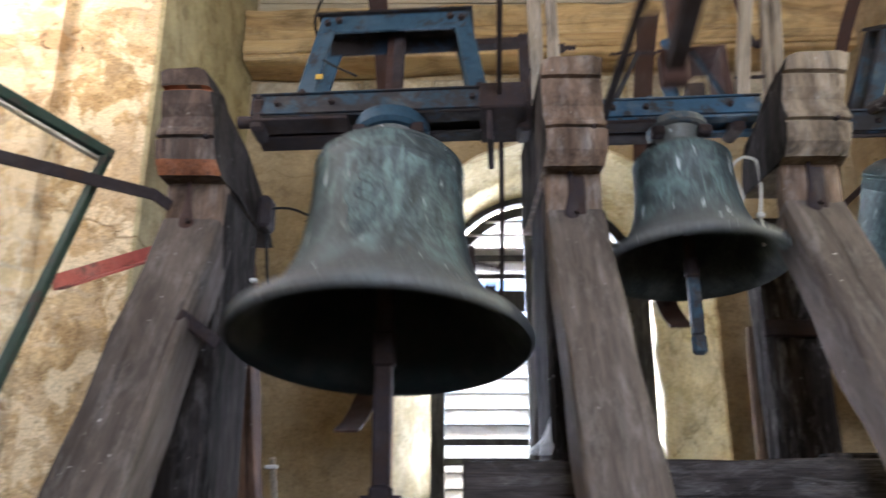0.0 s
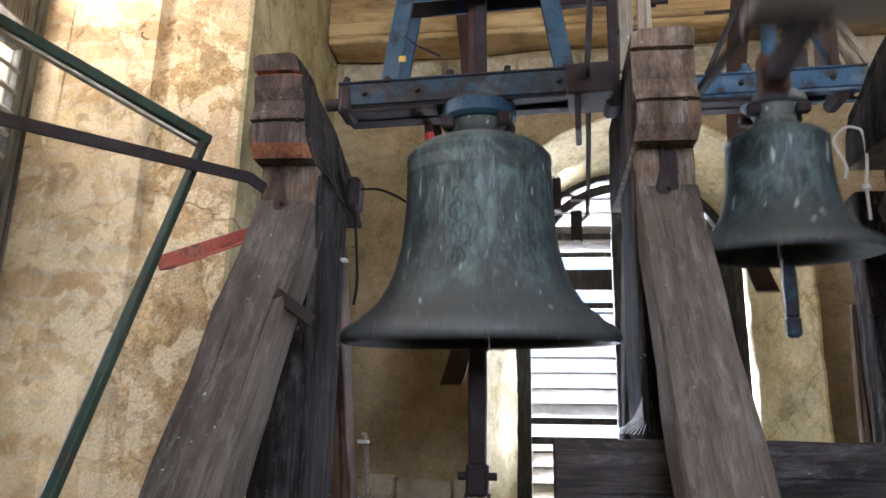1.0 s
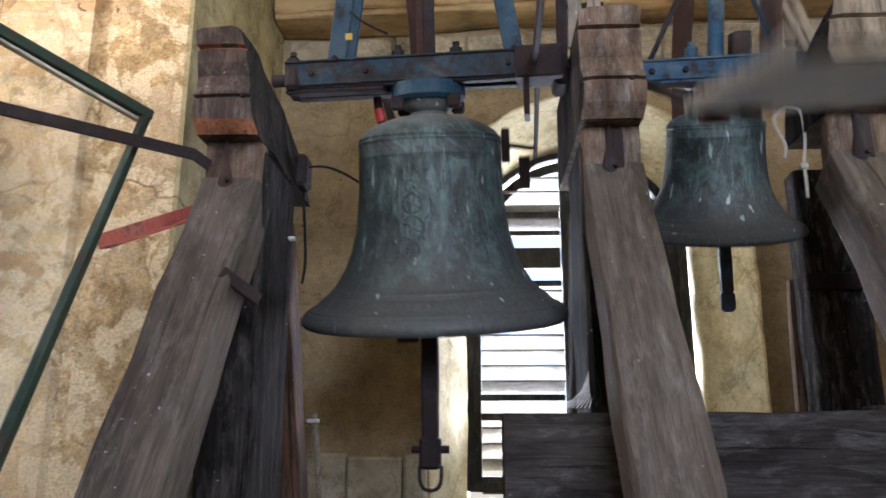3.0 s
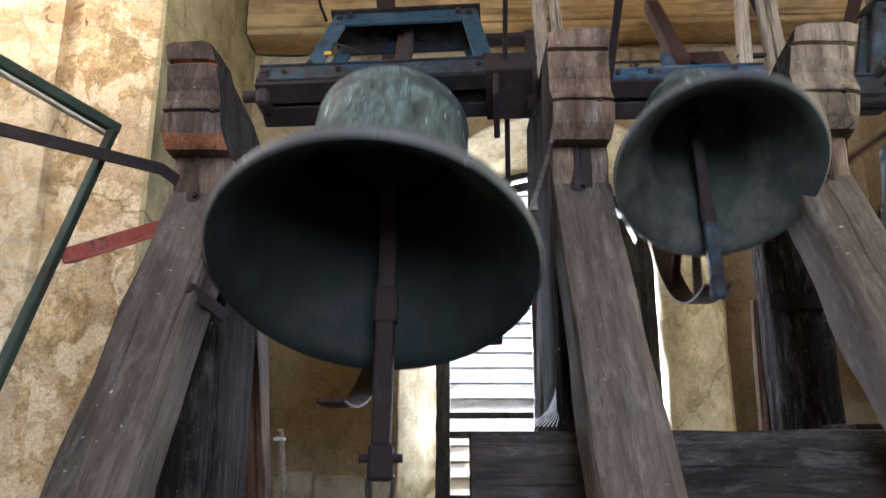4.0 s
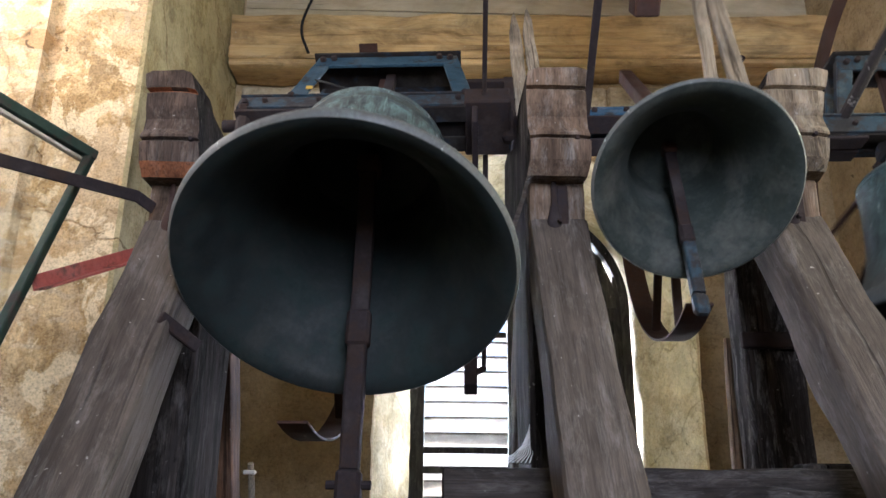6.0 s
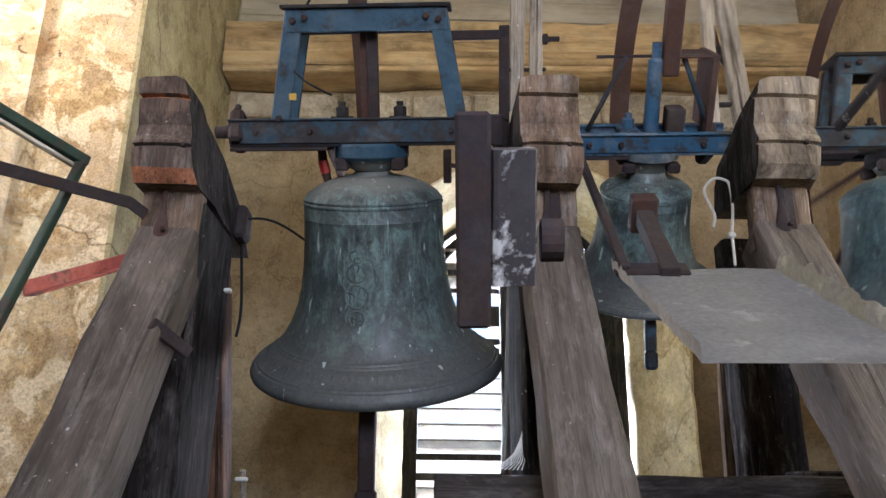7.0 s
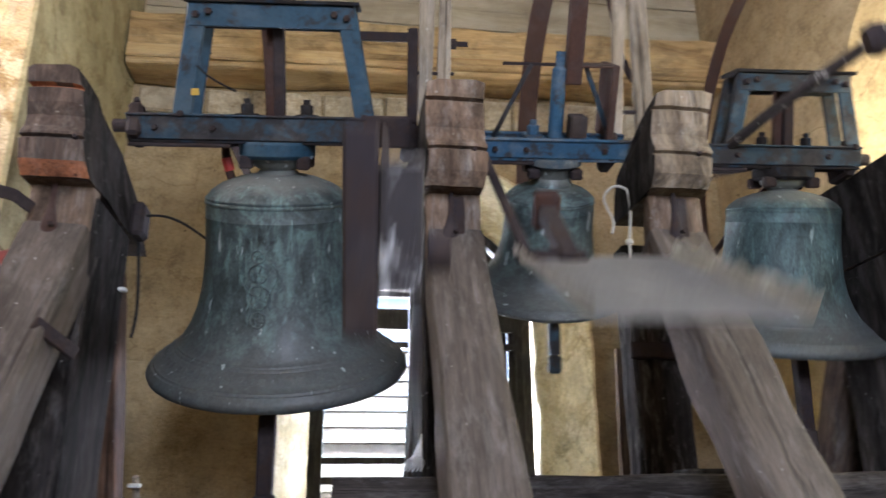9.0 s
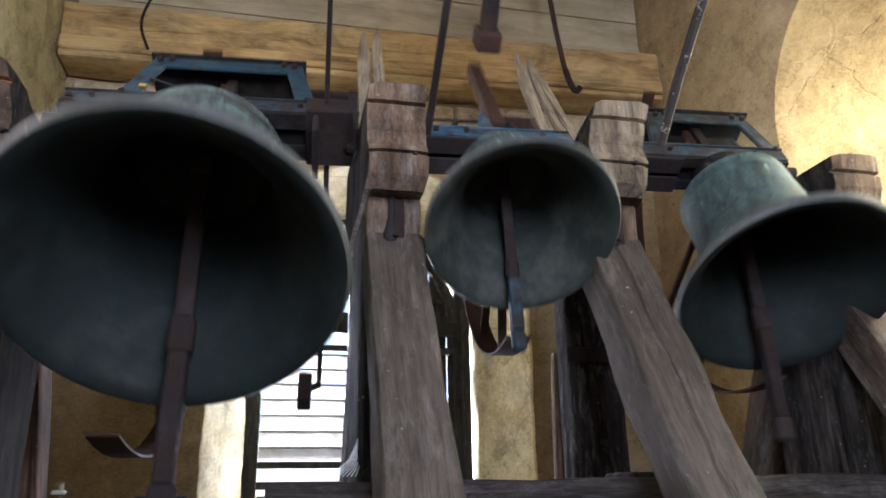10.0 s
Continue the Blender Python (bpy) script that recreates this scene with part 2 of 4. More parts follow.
OAK_UMBER = wood("umber_oak", (0.035, 0.024, 0.019), (0.075, 0.052, 0.04), (0.14, 0.095, 0.07), dust=0.2)
OAK_RED = wood("reddish_oak", (0.06, 0.033, 0.022), (0.13, 0.07, 0.042), (0.30, 0.15, 0.075), dust=0.1, stain=0.6)
PINE = wood("yellow_pine", (0.36, 0.215, 0.085), (0.52, 0.345, 0.15), (0.62, 0.46, 0.23), dust=0.12, contrast=0.22, stain=0.55)
OAK_PALE = wood("pale_oak", (0.11, 0.08, 0.052), (0.22, 0.168, 0.115), (0.32, 0.255, 0.18), dust=0.3, contrast=0.45, stain=0.7)
LATH = wood("pale_lath", (0.2, 0.16, 0.11), (0.33, 0.27, 0.2), (0.43, 0.36, 0.28), dust=0.3)
BOARD = wood("grey_board", (0.34, 0.275, 0.17), (0.44, 0.365, 0.235), (0.52, 0.445, 0.31), grain=1.5, dust=0.1, contrast=0.07, stain=0.2)
SHUTTER = wood("shutter_wood", (0.03, 0.028, 0.025), (0.052, 0.05, 0.044), (0.085, 0.08, 0.07), contrast=0.4)
SHUTTER_GREY = wood("grey_shutter_wood", (0.10, 0.095, 0.08), (0.17, 0.16, 0.13), (0.24, 0.225, 0.19))
SLAT = wood("slat_wood", (0.30, 0.28, 0.25), (0.36, 0.34, 0.31), (0.42, 0.40, 0.37), contrast=0.15, stain=0.2)
OCHRE = plaster("ochre_plaster", (0.41, 0.305, 0.165), (0.49, 0.385, 0.23), (0.32, 0.23, 0.12), stain=0.35, cracks=0.3, mottle=0.16)
# Limewash tone, paler still because window light is put into the colour.
NICHE = plaster("limewashed_lit_reveal", (0.60, 0.52, 0.31), (0.74, 0.67, 0.47), (0.42, 0.34, 0.18), stain=0.4, cracks=0.5, mottle=0.25)
OLIVE = plaster("olive_plaster", (0.37, 0.31, 0.16), (0.46, 0.39, 0.22), (0.27, 0.23, 0.12), mottle=0.3)
BRICKY = plaster("worn_lime_plaster", (0.56, 0.395, 0.195), (0.72, 0.575, 0.37), (0.32, 0.21, 0.095), brick=0.55, stain=0.8, cracks=0.9, mottle=0.62)
JAMB = plaster("brick_jamb", (0.50, 0.36, 0.19), (0.68, 0.55, 0.36), (0.30, 0.20, 0.10), brick=1.4, stain=0.35, cracks=0.3, mottle=0.5)
BLUE = metal_paint("blue_paint", (0.0075, 0.039, 0.067), (0.018, 0.017, 0.019), 0.3, dust=0.1)
BLUE_BRIGHT = metal_paint("bright_blue_paint", (0.012, 0.06, 0.115), (0.03, 0.03, 0.034), 0.45, 0.65, dust=0.4)
BLUE_DUSTY = metal_paint("dusty_blue_paint", (0.03, 0.06, 0.085), (0.12, 0.13, 0.13), 0.7, 0.8, dust=0.6)
BLUE_DIRTY = metal_paint("dirty_blue_paint", (0.007, 0.030, 0.050), (0.022, 0.019, 0.02), 0.7, 0.75, dust=0.2)
BLUE_DARK = metal_paint("grimy_blue_paint", (0.012, 0.021, 0.034), (0.02, 0.016, 0.015), 0.9, 0.88, dust=0.1)
RUST = metal_paint("rusty_iron", (0.052, 0.030, 0.025), (0.078, 0.04, 0.03), 0.6, 0.9, dust=0.1)
IRON = metal_paint("black_iron", (0.028, 0.021, 0.022), (0.045, 0.03, 0.026), 0.55, 0.88, 0.0, dust=0.08)
GREEN = metal_paint("green_paint", (0.007, 0.026, 0.014), (0.04, 0.03, 0.02), 0.3, 0.7, dust=0.04)
RED = metal_paint("red_lead_paint", (0.36, 0.085, 0.06), (0.16, 0.06, 0.04), 0.3, 0.6)
SPOTTED = metal_paint("spotted_iron", (0.024, 0.018, 0.018), (0.5, 0.48, 0.46), 0.24, 0.8, dust=0.03)
ZINC = metal_paint("zinc_sheet", (0.31, 0.295, 0.275), (0.62, 0.6, 0.57), 0.16, 0.65, 0.1, dust=0.35)
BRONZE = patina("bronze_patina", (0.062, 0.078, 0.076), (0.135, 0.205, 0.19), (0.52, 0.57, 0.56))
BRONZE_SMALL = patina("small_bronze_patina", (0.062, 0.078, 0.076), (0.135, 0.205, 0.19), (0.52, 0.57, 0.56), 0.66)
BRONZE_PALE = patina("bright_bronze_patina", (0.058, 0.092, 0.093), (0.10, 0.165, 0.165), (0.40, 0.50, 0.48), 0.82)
# Bell interiors: the hollow's shade is put into these near-black bases.
BRONZE_IN = metal_paint("shaded_bronze", (0.010, 0.015, 0.015), (0.016, 0.029, 0.028), 0.5, 0.7, 0.3, dust=0.05)
BRONZE_LIME = metal_paint("limed_shaded_bronze", (0.020, 0.028, 0.024), (0.05, 0.062, 0.054), 0.55, 0.75, 0.2, dust=0.2)
WHITE = plain("white_plastic", (0.7, 0.68, 0.62), 0.5, vary=0.3)
CORD = plain("cord", (0.42, 0.39, 0.33), 0.8, vary=0.4, scale=120)
BLACK = plain("black_rubber", (0.008, 0.008, 0.008), 0.9)
YELLOW = plain("yellow_tape", (0.42, 0.27, 0.04), 0.5, vary=0.3)
REDTAPE = plain("red_tape", (0.45, 0.04, 0.03), 0.5, vary=0.3)
STONE = plaster("stone", (0.5, 0.42, 0.28), (0.6, 0.52, 0.38), (0.36, 0.28, 0.17), cracks=0.2)
WEB, _nt, _b = material("cobweb", 0.9)
_b.inputs["Base Color"].default_value = (0.75, 0.75, 0.75, 1)
GLASS, _nt, _b = material("dusty_glass", 0.08)
_b.inputs["Base Color"].default_value = (0.96, 0.98, 0.97, 1)
_b.inputs["Transmission Weight"].default_value = 1.0
_b.inputs["IOR"].default_value = 1.15
_dust = ramp(_nt, noisy(_nt, coords(_nt), 3, 6, 0.7), (0.4, grey(0.02)), (0.8, grey(0.16)))
_nt.links.new(_dust, _b.inputs["Roughness"])

# ---------------------------------------------------------------- mesh helpers


def part(name, bm, mat, parent=None, label="", m=None, smooth=False):
    """Links a bmesh as one mesh object, under a thing or a part if one is given."""
    bmesh.ops.recalc_face_normals(bm, faces=bm.faces)
    if smooth:
        for e in bm.edges:
            e.smooth = len(e.link_faces) == 2 and e.calc_face_angle(0.0) < 0.6
    me = bpy.data.meshes.new(name)
    bm.to_mesh(me)
    bm.free()
    if smooth:
        for p in me.polygons:
            p.use_smooth = True
    me.materials.append(mat)
    ob = new(name, me)
    if parent:
        ob.parent = parent
    if m:
        ob.matrix_local = m
    if label:
        tagged(ob, label)
    return ob


def thing(name, label, category, at=None, group="", kind=""):
    ob = new(name)
    ob.empty_display_size = 0.1
    if at is not None:
        ob.matrix_world = at
    return tagged(ob, label, category, group, kind)


def block(x0, x1, y0, y1, z0, z1, bevel=0.004, bm=None):
    """A box with eased edges."""
    one = bmesh.new()
    vs = [one.verts.new((x, y, z)) for x in (x0, x1) for y in (y0, y1) for z in (z0, z1)]
    for f in ((0, 1, 3, 2), (4, 6, 7, 5), (0, 4, 5, 1), (2, 3, 7, 6), (0, 2, 6, 4), (1, 5, 7, 3)):
        one.faces.new([vs[i] for i in f])
    bmesh.ops.recalc_face_normals(one, faces=one.faces)
    if bevel:
        bmesh.ops.bevel(one, geom=list(one.edges), offset=min(bevel, 0.3 * min(x1 - x0, y1 - y0, z1 - z0)), segments=1, affect="EDGES")
    if bm is None:
        return one
    me = bpy.data.meshes.new("joined")
    one.to_mesh(me)
    one.free()
    bm.from_mesh(me)
    bpy.data.meshes.remove(me)
    return bm


def timber(wide, deep, length, rough=0.006, seed=0, segs=18, taper=1.0):
    """A hewn beam along local z from 0 to length, with worn, slightly waving edges."""
    bm = bmesh.new()
    c = min(0.018, 0.15 * min(wide, deep))
    w, d = wide / 2, deep / 2
    outline = []
    for sx, sy in ((1, 1), (-1, 1), (-1, -1), (1, -1)):
        corner = [(sx * w, sy * (d - c)), (sx * (w - 0.3 * c), sy * (d - 0.3 * c)), (sx * (w - c), sy * d)]
        outline += corner if sx * sy > 0 else corner[::-1]
        nx, ny = {(1, 1): (0, 1), (-1, 1): (-1, 0), (-1, -1): (0, -1), (1, -1): (1, 0)}[(sx, sy)]
        for k in (-0.35, 0.35):
            outline.append((nx * w + (k * w * 2 * -1 if nx == 0 and ny > 0 else k * w * 2 if nx == 0 else 0),
                            ny * d + (k * d * 2 * -1 if ny == 0 and nx < 0 else k * d * 2 if ny == 0 else 0)))
    rings = []
    for i in range(segs + 1):
        z = length * i / segs
        s = 1 + (taper - 1) * i / segs
        ring = []
        for x, y in outline:
            p = Vector((x * 9 + seed * 3.7, y * 9, z * 4))
            k = noise.noise(p) * rough * 1.6 + noise.noise(p * 3.1) * rough * 0.7
            r = math.hypot(x, y)
            ring.append(bm.verts.new((x * s * (1 + k / r), y * s * (1 + k / r), z)))
        rings.append(ring)
    n = len(outline)
    for a, b in zip(rings, rings[1:]):
        for i in range(n):
            bm.faces.new((a[i], a[(i + 1) % n], b[(i + 1) % n], b[i]))
    bm.faces.new(rings[0][::-1])
    bm.faces.new(rings[-1])
    return bm


def span(a, b, up=(1, 0, 0)):
    """The pose that lays local z from a towards b, with local x near up."""
    a, b = Vector(a), Vector(b)
    z = (b - a).normalized()
    x = (Vector(up) - z * z.dot(Vector(up))).normalized()
    y = z.cross(x)
    m = Matrix((x, y, z)).transposed().to_4x4()
    m.translation = a
    return m


def bar(name, a, b, wide, deep, mat, parent=None, label="", up=(1, 0, 0), bevel=0.003):
    length = (Vector(b) - Vector(a)).length
    return part(name, block(-wide / 2, wide / 2, -deep / 2, deep / 2, 0, length, bevel), mat, parent, label, span(a, b, up))


def beam(name, a, b, wide, deep, mat, parent=None, label="", up=(1, 0, 0), seed=0, rough=0.006, taper=1.0):
    length = (Vector(b) - Vector(a)).length
    return part(name, timber(wide, deep, length, rough, seed, max(6, int(length * 9)), taper), mat, parent, label, span(a, b, up), True)


def angle_iron(name, a, b, leg, thick, mat, parent=None, label="", up=(1, 0, 0)):
    length = (Vector(b) - Vector(a)).length
    bm = block(0, leg, 0, thick, 0, length, 0.001)
    block(0, thick, thick, leg, 0, length, 0.001, bm)
    return part(name, bm, mat, parent, label, span(a, b, up))


def tube(name, points, radius, mat, parent=None, label="", n=8, smooth=3):
    """A round cable or rod through points."""
    pts = [Vector(p) for p in points]
    for _ in range(smooth):
        pts = [pts[0]] + [q for a, b in zip(pts, pts[1:]) for q in (a.lerp(b, 0.25), a.lerp(b, 0.75))] + [pts[-1]]
    bm, rings = bmesh.new(), []
    side = Vector((0.31, 0.52, 0.79))
    for i, p in enumerate(pts):
        d = (pts[min(i + 1, len(pts) - 1)] - pts[max(i - 1, 0)]).normalized()
        u = d.cross(side).normalized()
        w = d.cross(u)
        rings.append([bm.verts.new(p + radius * (math.cos(2 * math.pi * k / n) * u + math.sin(2 * math.pi * k / n) * w)) for k in range(n)])
    for a, b in zip(rings, rings[1:]):
        for k in range(n):
            bm.faces.new((a[k], a[(k + 1) % n], b[(k + 1) % n], b[k]))
    bm.faces.new(rings[0])
    bm.faces.new(rings[-1])
    return part(name, bm, mat, parent, label, None, True)


def lathe(profile, n=72, closed=False):
    bm = bmesh.new()
    rings = []
    for r, z in profile:
        rings.append([bm.verts.new((max(r, 1e-4) * math.cos(2 * math.pi * i / n), max(r, 1e-4) * math.sin(2 * math.pi * i / n), z)) for i in range(n)])
    for a, b in zip(rings, rings[1:]):
        for i in range(n):
            bm.faces.new((a[i], a[(i + 1) % n], b[(i + 1) % n], b[i]))
    return bm


def bolt_mesh(r=0.014, h=0.016):
    bm = lathe([(0, 0), (r, 0), (r, h * 0.7), (r * 0.8, h), (0, h)], 6)
    return bm


def bolts(parent, mat, places, r=0.014, m=None):
    first = None
    for p in places:
        if first is None:
            first = part("bolt", bolt_mesh(r), mat, parent)
            ob = first
        else:
            ob = new("bolt", first.data)
            ob.parent = parent
        ob.matrix_local = Matrix.Translation(p) @ (m or pose(0, 0, 0, 90))


# ---------------------------------------------------------------- walls with arched openings


def arch_reach(angle, half, drop, rise):
    """How far an opening reaches from its centre: rectangle of that half width, down to drop, with a round arch from rise."""
    dx, dz = math.cos(angle), math.sin(angle)
    lo, hi = 0.0, 6.0
    for _ in range(40):
        r = (lo + hi) / 2
        x, z = r * dx, r * dz
        inside = abs(x) < half and z > -drop and (z < rise or math.hypot(x, z - rise) < half)
        lo, hi = (r, hi) if inside else (lo, r)
    return lo


def wall_mesh(s0, s1, z0, z1, c, cz, steps, wobble=0.012, seed=0):
    """A wall in the x-z plane whose room face is y = 0, with an opening at (c, cz); steps: depth, half width, drop, rise."""
    angles = [2 * math.pi * i / 144 for i in range(144)]
    corners = [(s0, z0), (s1, z0), (s1, z1), (s0, z1)]
    angles += [math.atan2(z - cz, x - c) % (2 * math.pi) for x, z in corners]
    last = steps[-1]
    for h, dr, _r in ((last[1], last[2], last[3]), (steps[0][1], steps[0][2], steps[0][3])):
        angles += [math.atan2(-dr, h) % (2 * math.pi), math.atan2(-dr, -h) % (2 * math.pi)]
    angles = sorted(set(round(a, 6) for a in angles))

    def rect(a):
        dx, dz = math.cos(a), math.sin(a)
        r = min(((s1 if dx > 0 else s0) - c) / dx if abs(dx) > 1e-9 else 99, ((z1 if dz > 0 else z0) - cz) / dz if abs(dz) > 1e-9 else 99)
        return r * dx + c, r * dz + cz

    bm, rings = bmesh.new(), []

    def ring(place, depth, w):
        out = []
        for a in angles:
            x, z = place(a)
            k = w * (noise.noise(Vector((x * 5 + seed, depth * 5, z * 5))) + 0.5 * noise.noise(Vector((x * 14, depth * 9 + seed, z * 14))))
            out.append(bm.verts.new((x + k * math.cos(a), depth + 0.4 * k, z + k * math.sin(a))))
        rings.append(out)

    def opening(st):
        def place(a):
            r = arch_reach(a, st[1], st[2], st[3])
            return c + r * math.cos(a), cz + r * math.sin(a)
        return place

    first = opening(steps[0])
    ring(rect, 0, 0)
    for k in (0.25, 0.5, 0.72, 0.88, 0.96):
        ring(lambda a, k=k: tuple(p + (q - p) * k for p, q in zip(rect(a), first(a))), 0, wobble)
    ring(first, 0.0, wobble)
    for p, q in zip(steps, steps[1:]):
        for k in (0.06, 0.3, 0.6, 1.0):
            ring(opening([u + (v - u) * k for u, v in zip(p, q)]), p[0] + (q[0] - p[0]) * k, wobble if k < 1 else wobble * 0.3)
    ring(rect, steps[-1][0], 0)
    n = len(angles)
    for a, b in zip(rings, rings[1:]):
        for i in range(n):
            bm.faces.new((a[i], a[(i + 1) % n], b[(i + 1) % n], b[i]))
    return bm


def louvred_window(name, label, m, half, drop, rise, split, tilt, low=None, frame=None, closed=()):
    """A dark arched frame with two leaves of louvres, in the x-z plane about its centre."""
    frame = frame or SHUTTER
    win = thing(name, label, "window", m, kind="structure")
    angles = [2 * math.pi * i / 96 for i in range(96)] + [math.atan2(-drop, half) % 6.283185, math.atan2(-drop, -half) % 6.283185]
    angles = sorted(angles)
    bm, rings = bmesh.new(), []
    for inset, y in ((0.012, -0.035), (0.06, -0.035), (0.06, 0.035), (0.012, 0.035)):
        rings.append([bm.verts.new((arch_reach(a, half - inset, drop - inset, rise) * math.cos(a), y, arch_reach(a, half - inset, drop - inset, rise) * math.sin(a))) for a in angles])
    for a, b in zip(rings, rings[1:] + rings[:1]):
        for i in range(len(angles)):
            bm.faces.new((a[i], a[(i + 1) % len(angles)], b[(i + 1) % len(angles)], b[i]))
    part("window_frame", bm, frame, win)
    if closed:
        # inner arched rail of the leaves, a slit below the frame, and boards that close one leaf
        bm, rings = bmesh.new(), []
        sweep = [math.pi * i / 48 for i in range(49)]
        for inset, y in ((0.085, -0.03), (0.14, -0.03), (0.14, 0.03), (0.085, 0.03)):
            rings.append([bm.verts.new(((half - inset) * math.cos(a), y, rise + (half - inset) * math.sin(a))) for a in sweep])
        for a, b in zip(rings, rings[1:] + rings[:1]):
            for i in range(48):
                bm.faces.new((a[i], a[i + 1], b[i + 1], b[i]))
        for i in (0, 48):
            bm.faces.new([r[i] for r in rings])
        part("arched_rail", bm, frame, win)
        part("leaf_rail", block(-half + 0.1, -0.08, -0.024, 0.024, rise + 0.21, rise + 0.25, 0.004), frame, win)
        edge = 0.082
        while edge < half - 0.07:
            wide = min(0.105, half - 0.05 - edge)
            tall = rise + math.sqrt(max(0.0, (half - 0.03) ** 2 - (edge + wide) ** 2))
            part("shutter_board", block(edge, edge + wide - 0.006, 0.026, 0.044, -drop + 0.05, tall, 0.003), frame, win)
            edge += wide

    def top(x):
        return rise + math.sqrt(max(0.0, half * half - x * x)) - 0.06
    for x0, x1 in ((-0.075, -0.004), (0.004, 0.075), (-half + 0.05, -half + 0.1), (half - 0.1, half - 0.05)):
        part("stile", block(x0, x1, -0.025, 0.025, -drop + 0.02, min(top(x0), top(x1)), 0.004), frame, win)
    low = low or drop - 0.1
    for z0, z1 in ((-drop, -drop + 0.09), (-low, -low + 0.04), (-low + 0.105, -low + 0.14), (split - 0.105, split - 0.07), (split, split + 0.12), (split + 0.19, split + 0.22)):
        for s in (-1, 1):
            part("rail", block(min(s * 0.08, s * (half - 0.1)), max(s * 0.08, s * (half - 0.1)), -0.022, 0.022, z0, z1, 0.004), frame, win)
    z = -drop + 0.15
    while z < -low - 0.02:
        for s in (-1, 1):
            if s in closed:
                continue
            part("slat", block(min(s * 0.078, s * (half - 0.102)), max(s * 0.078, s * (half - 0.102)), -0.045, 0.045, -0.008, 0.008, 0.003), SLAT, win, m=pose(0, 0, z, tilt))
        z += 0.083
    z = -low + 0.185
    while z < rise + half - 0.16:
        if not (split - 0.14 < z < split + 0.255):
            reach = half - 0.1 if z < rise else math.sqrt(max(0, (half - 0.07) ** 2 - (z - rise + 0.05) ** 2))
            if reach > 0.16:
                for s in (-1, 1):
                    if s in closed:
                        continue
                    x0, x1 = sorted((s * 0.078, s * min(half - 0.102, reach)))
                    part("slat", block(x0, x1, -0.045, 0.045, -0.008, 0.008, 0.003), SLAT, win, m=pose(0, 0, z, tilt + random.uniform(-2, 2)))
        z += 0.083
    return win


# room: x -1.04 to 2.15, y -1.0 to 3.75, z 0 to 4.7
wall_n = part("wall_north", wall_mesh(-1.04, 2.15, 0, 4.7, 0.56, 2.2, [(0, 0.80, 1.10, 0.36), (0.27, 0.70, 1.0, 0.38), (0.46, 0.63, 0.92, 0.40), (0.85, 0.62, 0.92, 0.40)]), OCHRE, m=pose(0, 3.75, 0), smooth=True)
tagged(wall_n, "ochre plastered masonry wall with a deep arched window niche", "wall", kind="structure")
wall_n.data.materials.append(NICHE)
for p in wall_n.data.polygons:
    p.material_index = 1 if 0.012 < p.center.y < 0.84 else 0
wall_w = part("wall_west", wall_mesh(-3.75, 1.0, 0, 4.7, -1.85, 2.7, [(0, 0.66, 1.9, 0.8), (0.30, 0.65, 1.9, 0.8), (0.315, 0.685, 1.9, 0.8), (0.355, 0.685, 1.9, 0.8), (0.37, 0.65, 1.85, 0.8), (0.72, 0.645, 0.85, 0.8), (0.74, 0.64, 0.8, 0.8), (1.1, 0.64, 0.8, 0.8)], seed=5), OLIVE, m=pose(-1.04, 0, 0, 0, 0, 90) @ pose(0, 0, 0) @ Matrix.Diagonal((-1, 1, 1, 1)), smooth=True)
wall_w.data.materials.append(BRICKY)
wall_w.data.materials.append(JAMB)
for p in wall_w.data.polygons:
    p.material_index = 2 if p.center.y > 0.36 else 1 if p.center.y > 0.012 else 0
tagged(wall_w, "worn yellow lime plaster wall with bricks showing, around a window niche", "wall", kind="structure")
wall_e = part("wall_east", wall_mesh(-1.0, 3.75, 0, 4.7, 2.05, 2.6, [(0, 0.58, 1.5, 0.52), (0.3, 0.57, 1.4, 0.50), (0.55, 0.55, 0.35, 0.5), (0.9, 0.54, 0.3, 0.5)], seed=9), OCHRE, m=pose(2.15, 0, 0, 0, 0, 90) @ Matrix.Diagonal((1, -1, 1, 1)), smooth=True)
tagged(wall_e, "ochre plaster wall with a bright arched window niche", "wall", kind="structure")
wall_s = part("wall_south", wall_mesh(-1.04, 2.15, 0, 4.7, 0.5, 2.4, [(0, 0.78, 0.9, 0.5), (0.4, 0.75, 0.85, 0.5)], seed=13), OCHRE, m=pose(0, -1.0, 0) @ Matrix.Diagonal((1, -1, 1, 1)), smooth=True)
tagged(wall_s, "ochre plastered wall with an arched opening", "wall", kind="structure")

louvred_window("window_1", "dark arched window shutters with pale louvre slats, daylight in the gaps", pose(0.545, 4.3, 2.2), 0.635, 0.88, 0.42, 0.34, -38, low=0.5, closed=(1,))
louvred_window("window_2", "arched louvred shutters in the bright plaster niche", pose(-1.90, 1.85, 2.7, 0, 0, 90), 0.645, 0.76, 0.8, 0.45, 38, low=0.66, frame=SHUTTER_GREY)
louvred_window("window_3", "arched louvred shutters beyond the bells", pose(2.80, 2.05, 2.6, 0, 0, -90), 0.55, 0.26, 0.5, 0.35, 38, low=0.16)

part("ceiling", block(-1.04, 2.15, -1.0, 3.75, 4.7, 4.85, 0), BOARD, m=pose(0, 0, 0))
tagged(bpy.data.objects["ceiling"], "boarded tower ceiling of grey planks", "ceiling", kind="structure")
floor = part("floor", block(-1.04, 2.15, -1.0, 3.75, -0.15, -0.03, 0), OAK_DARK)
tagged(floor, "dark plank floor of the bell chamber", "floor", kind="structure")
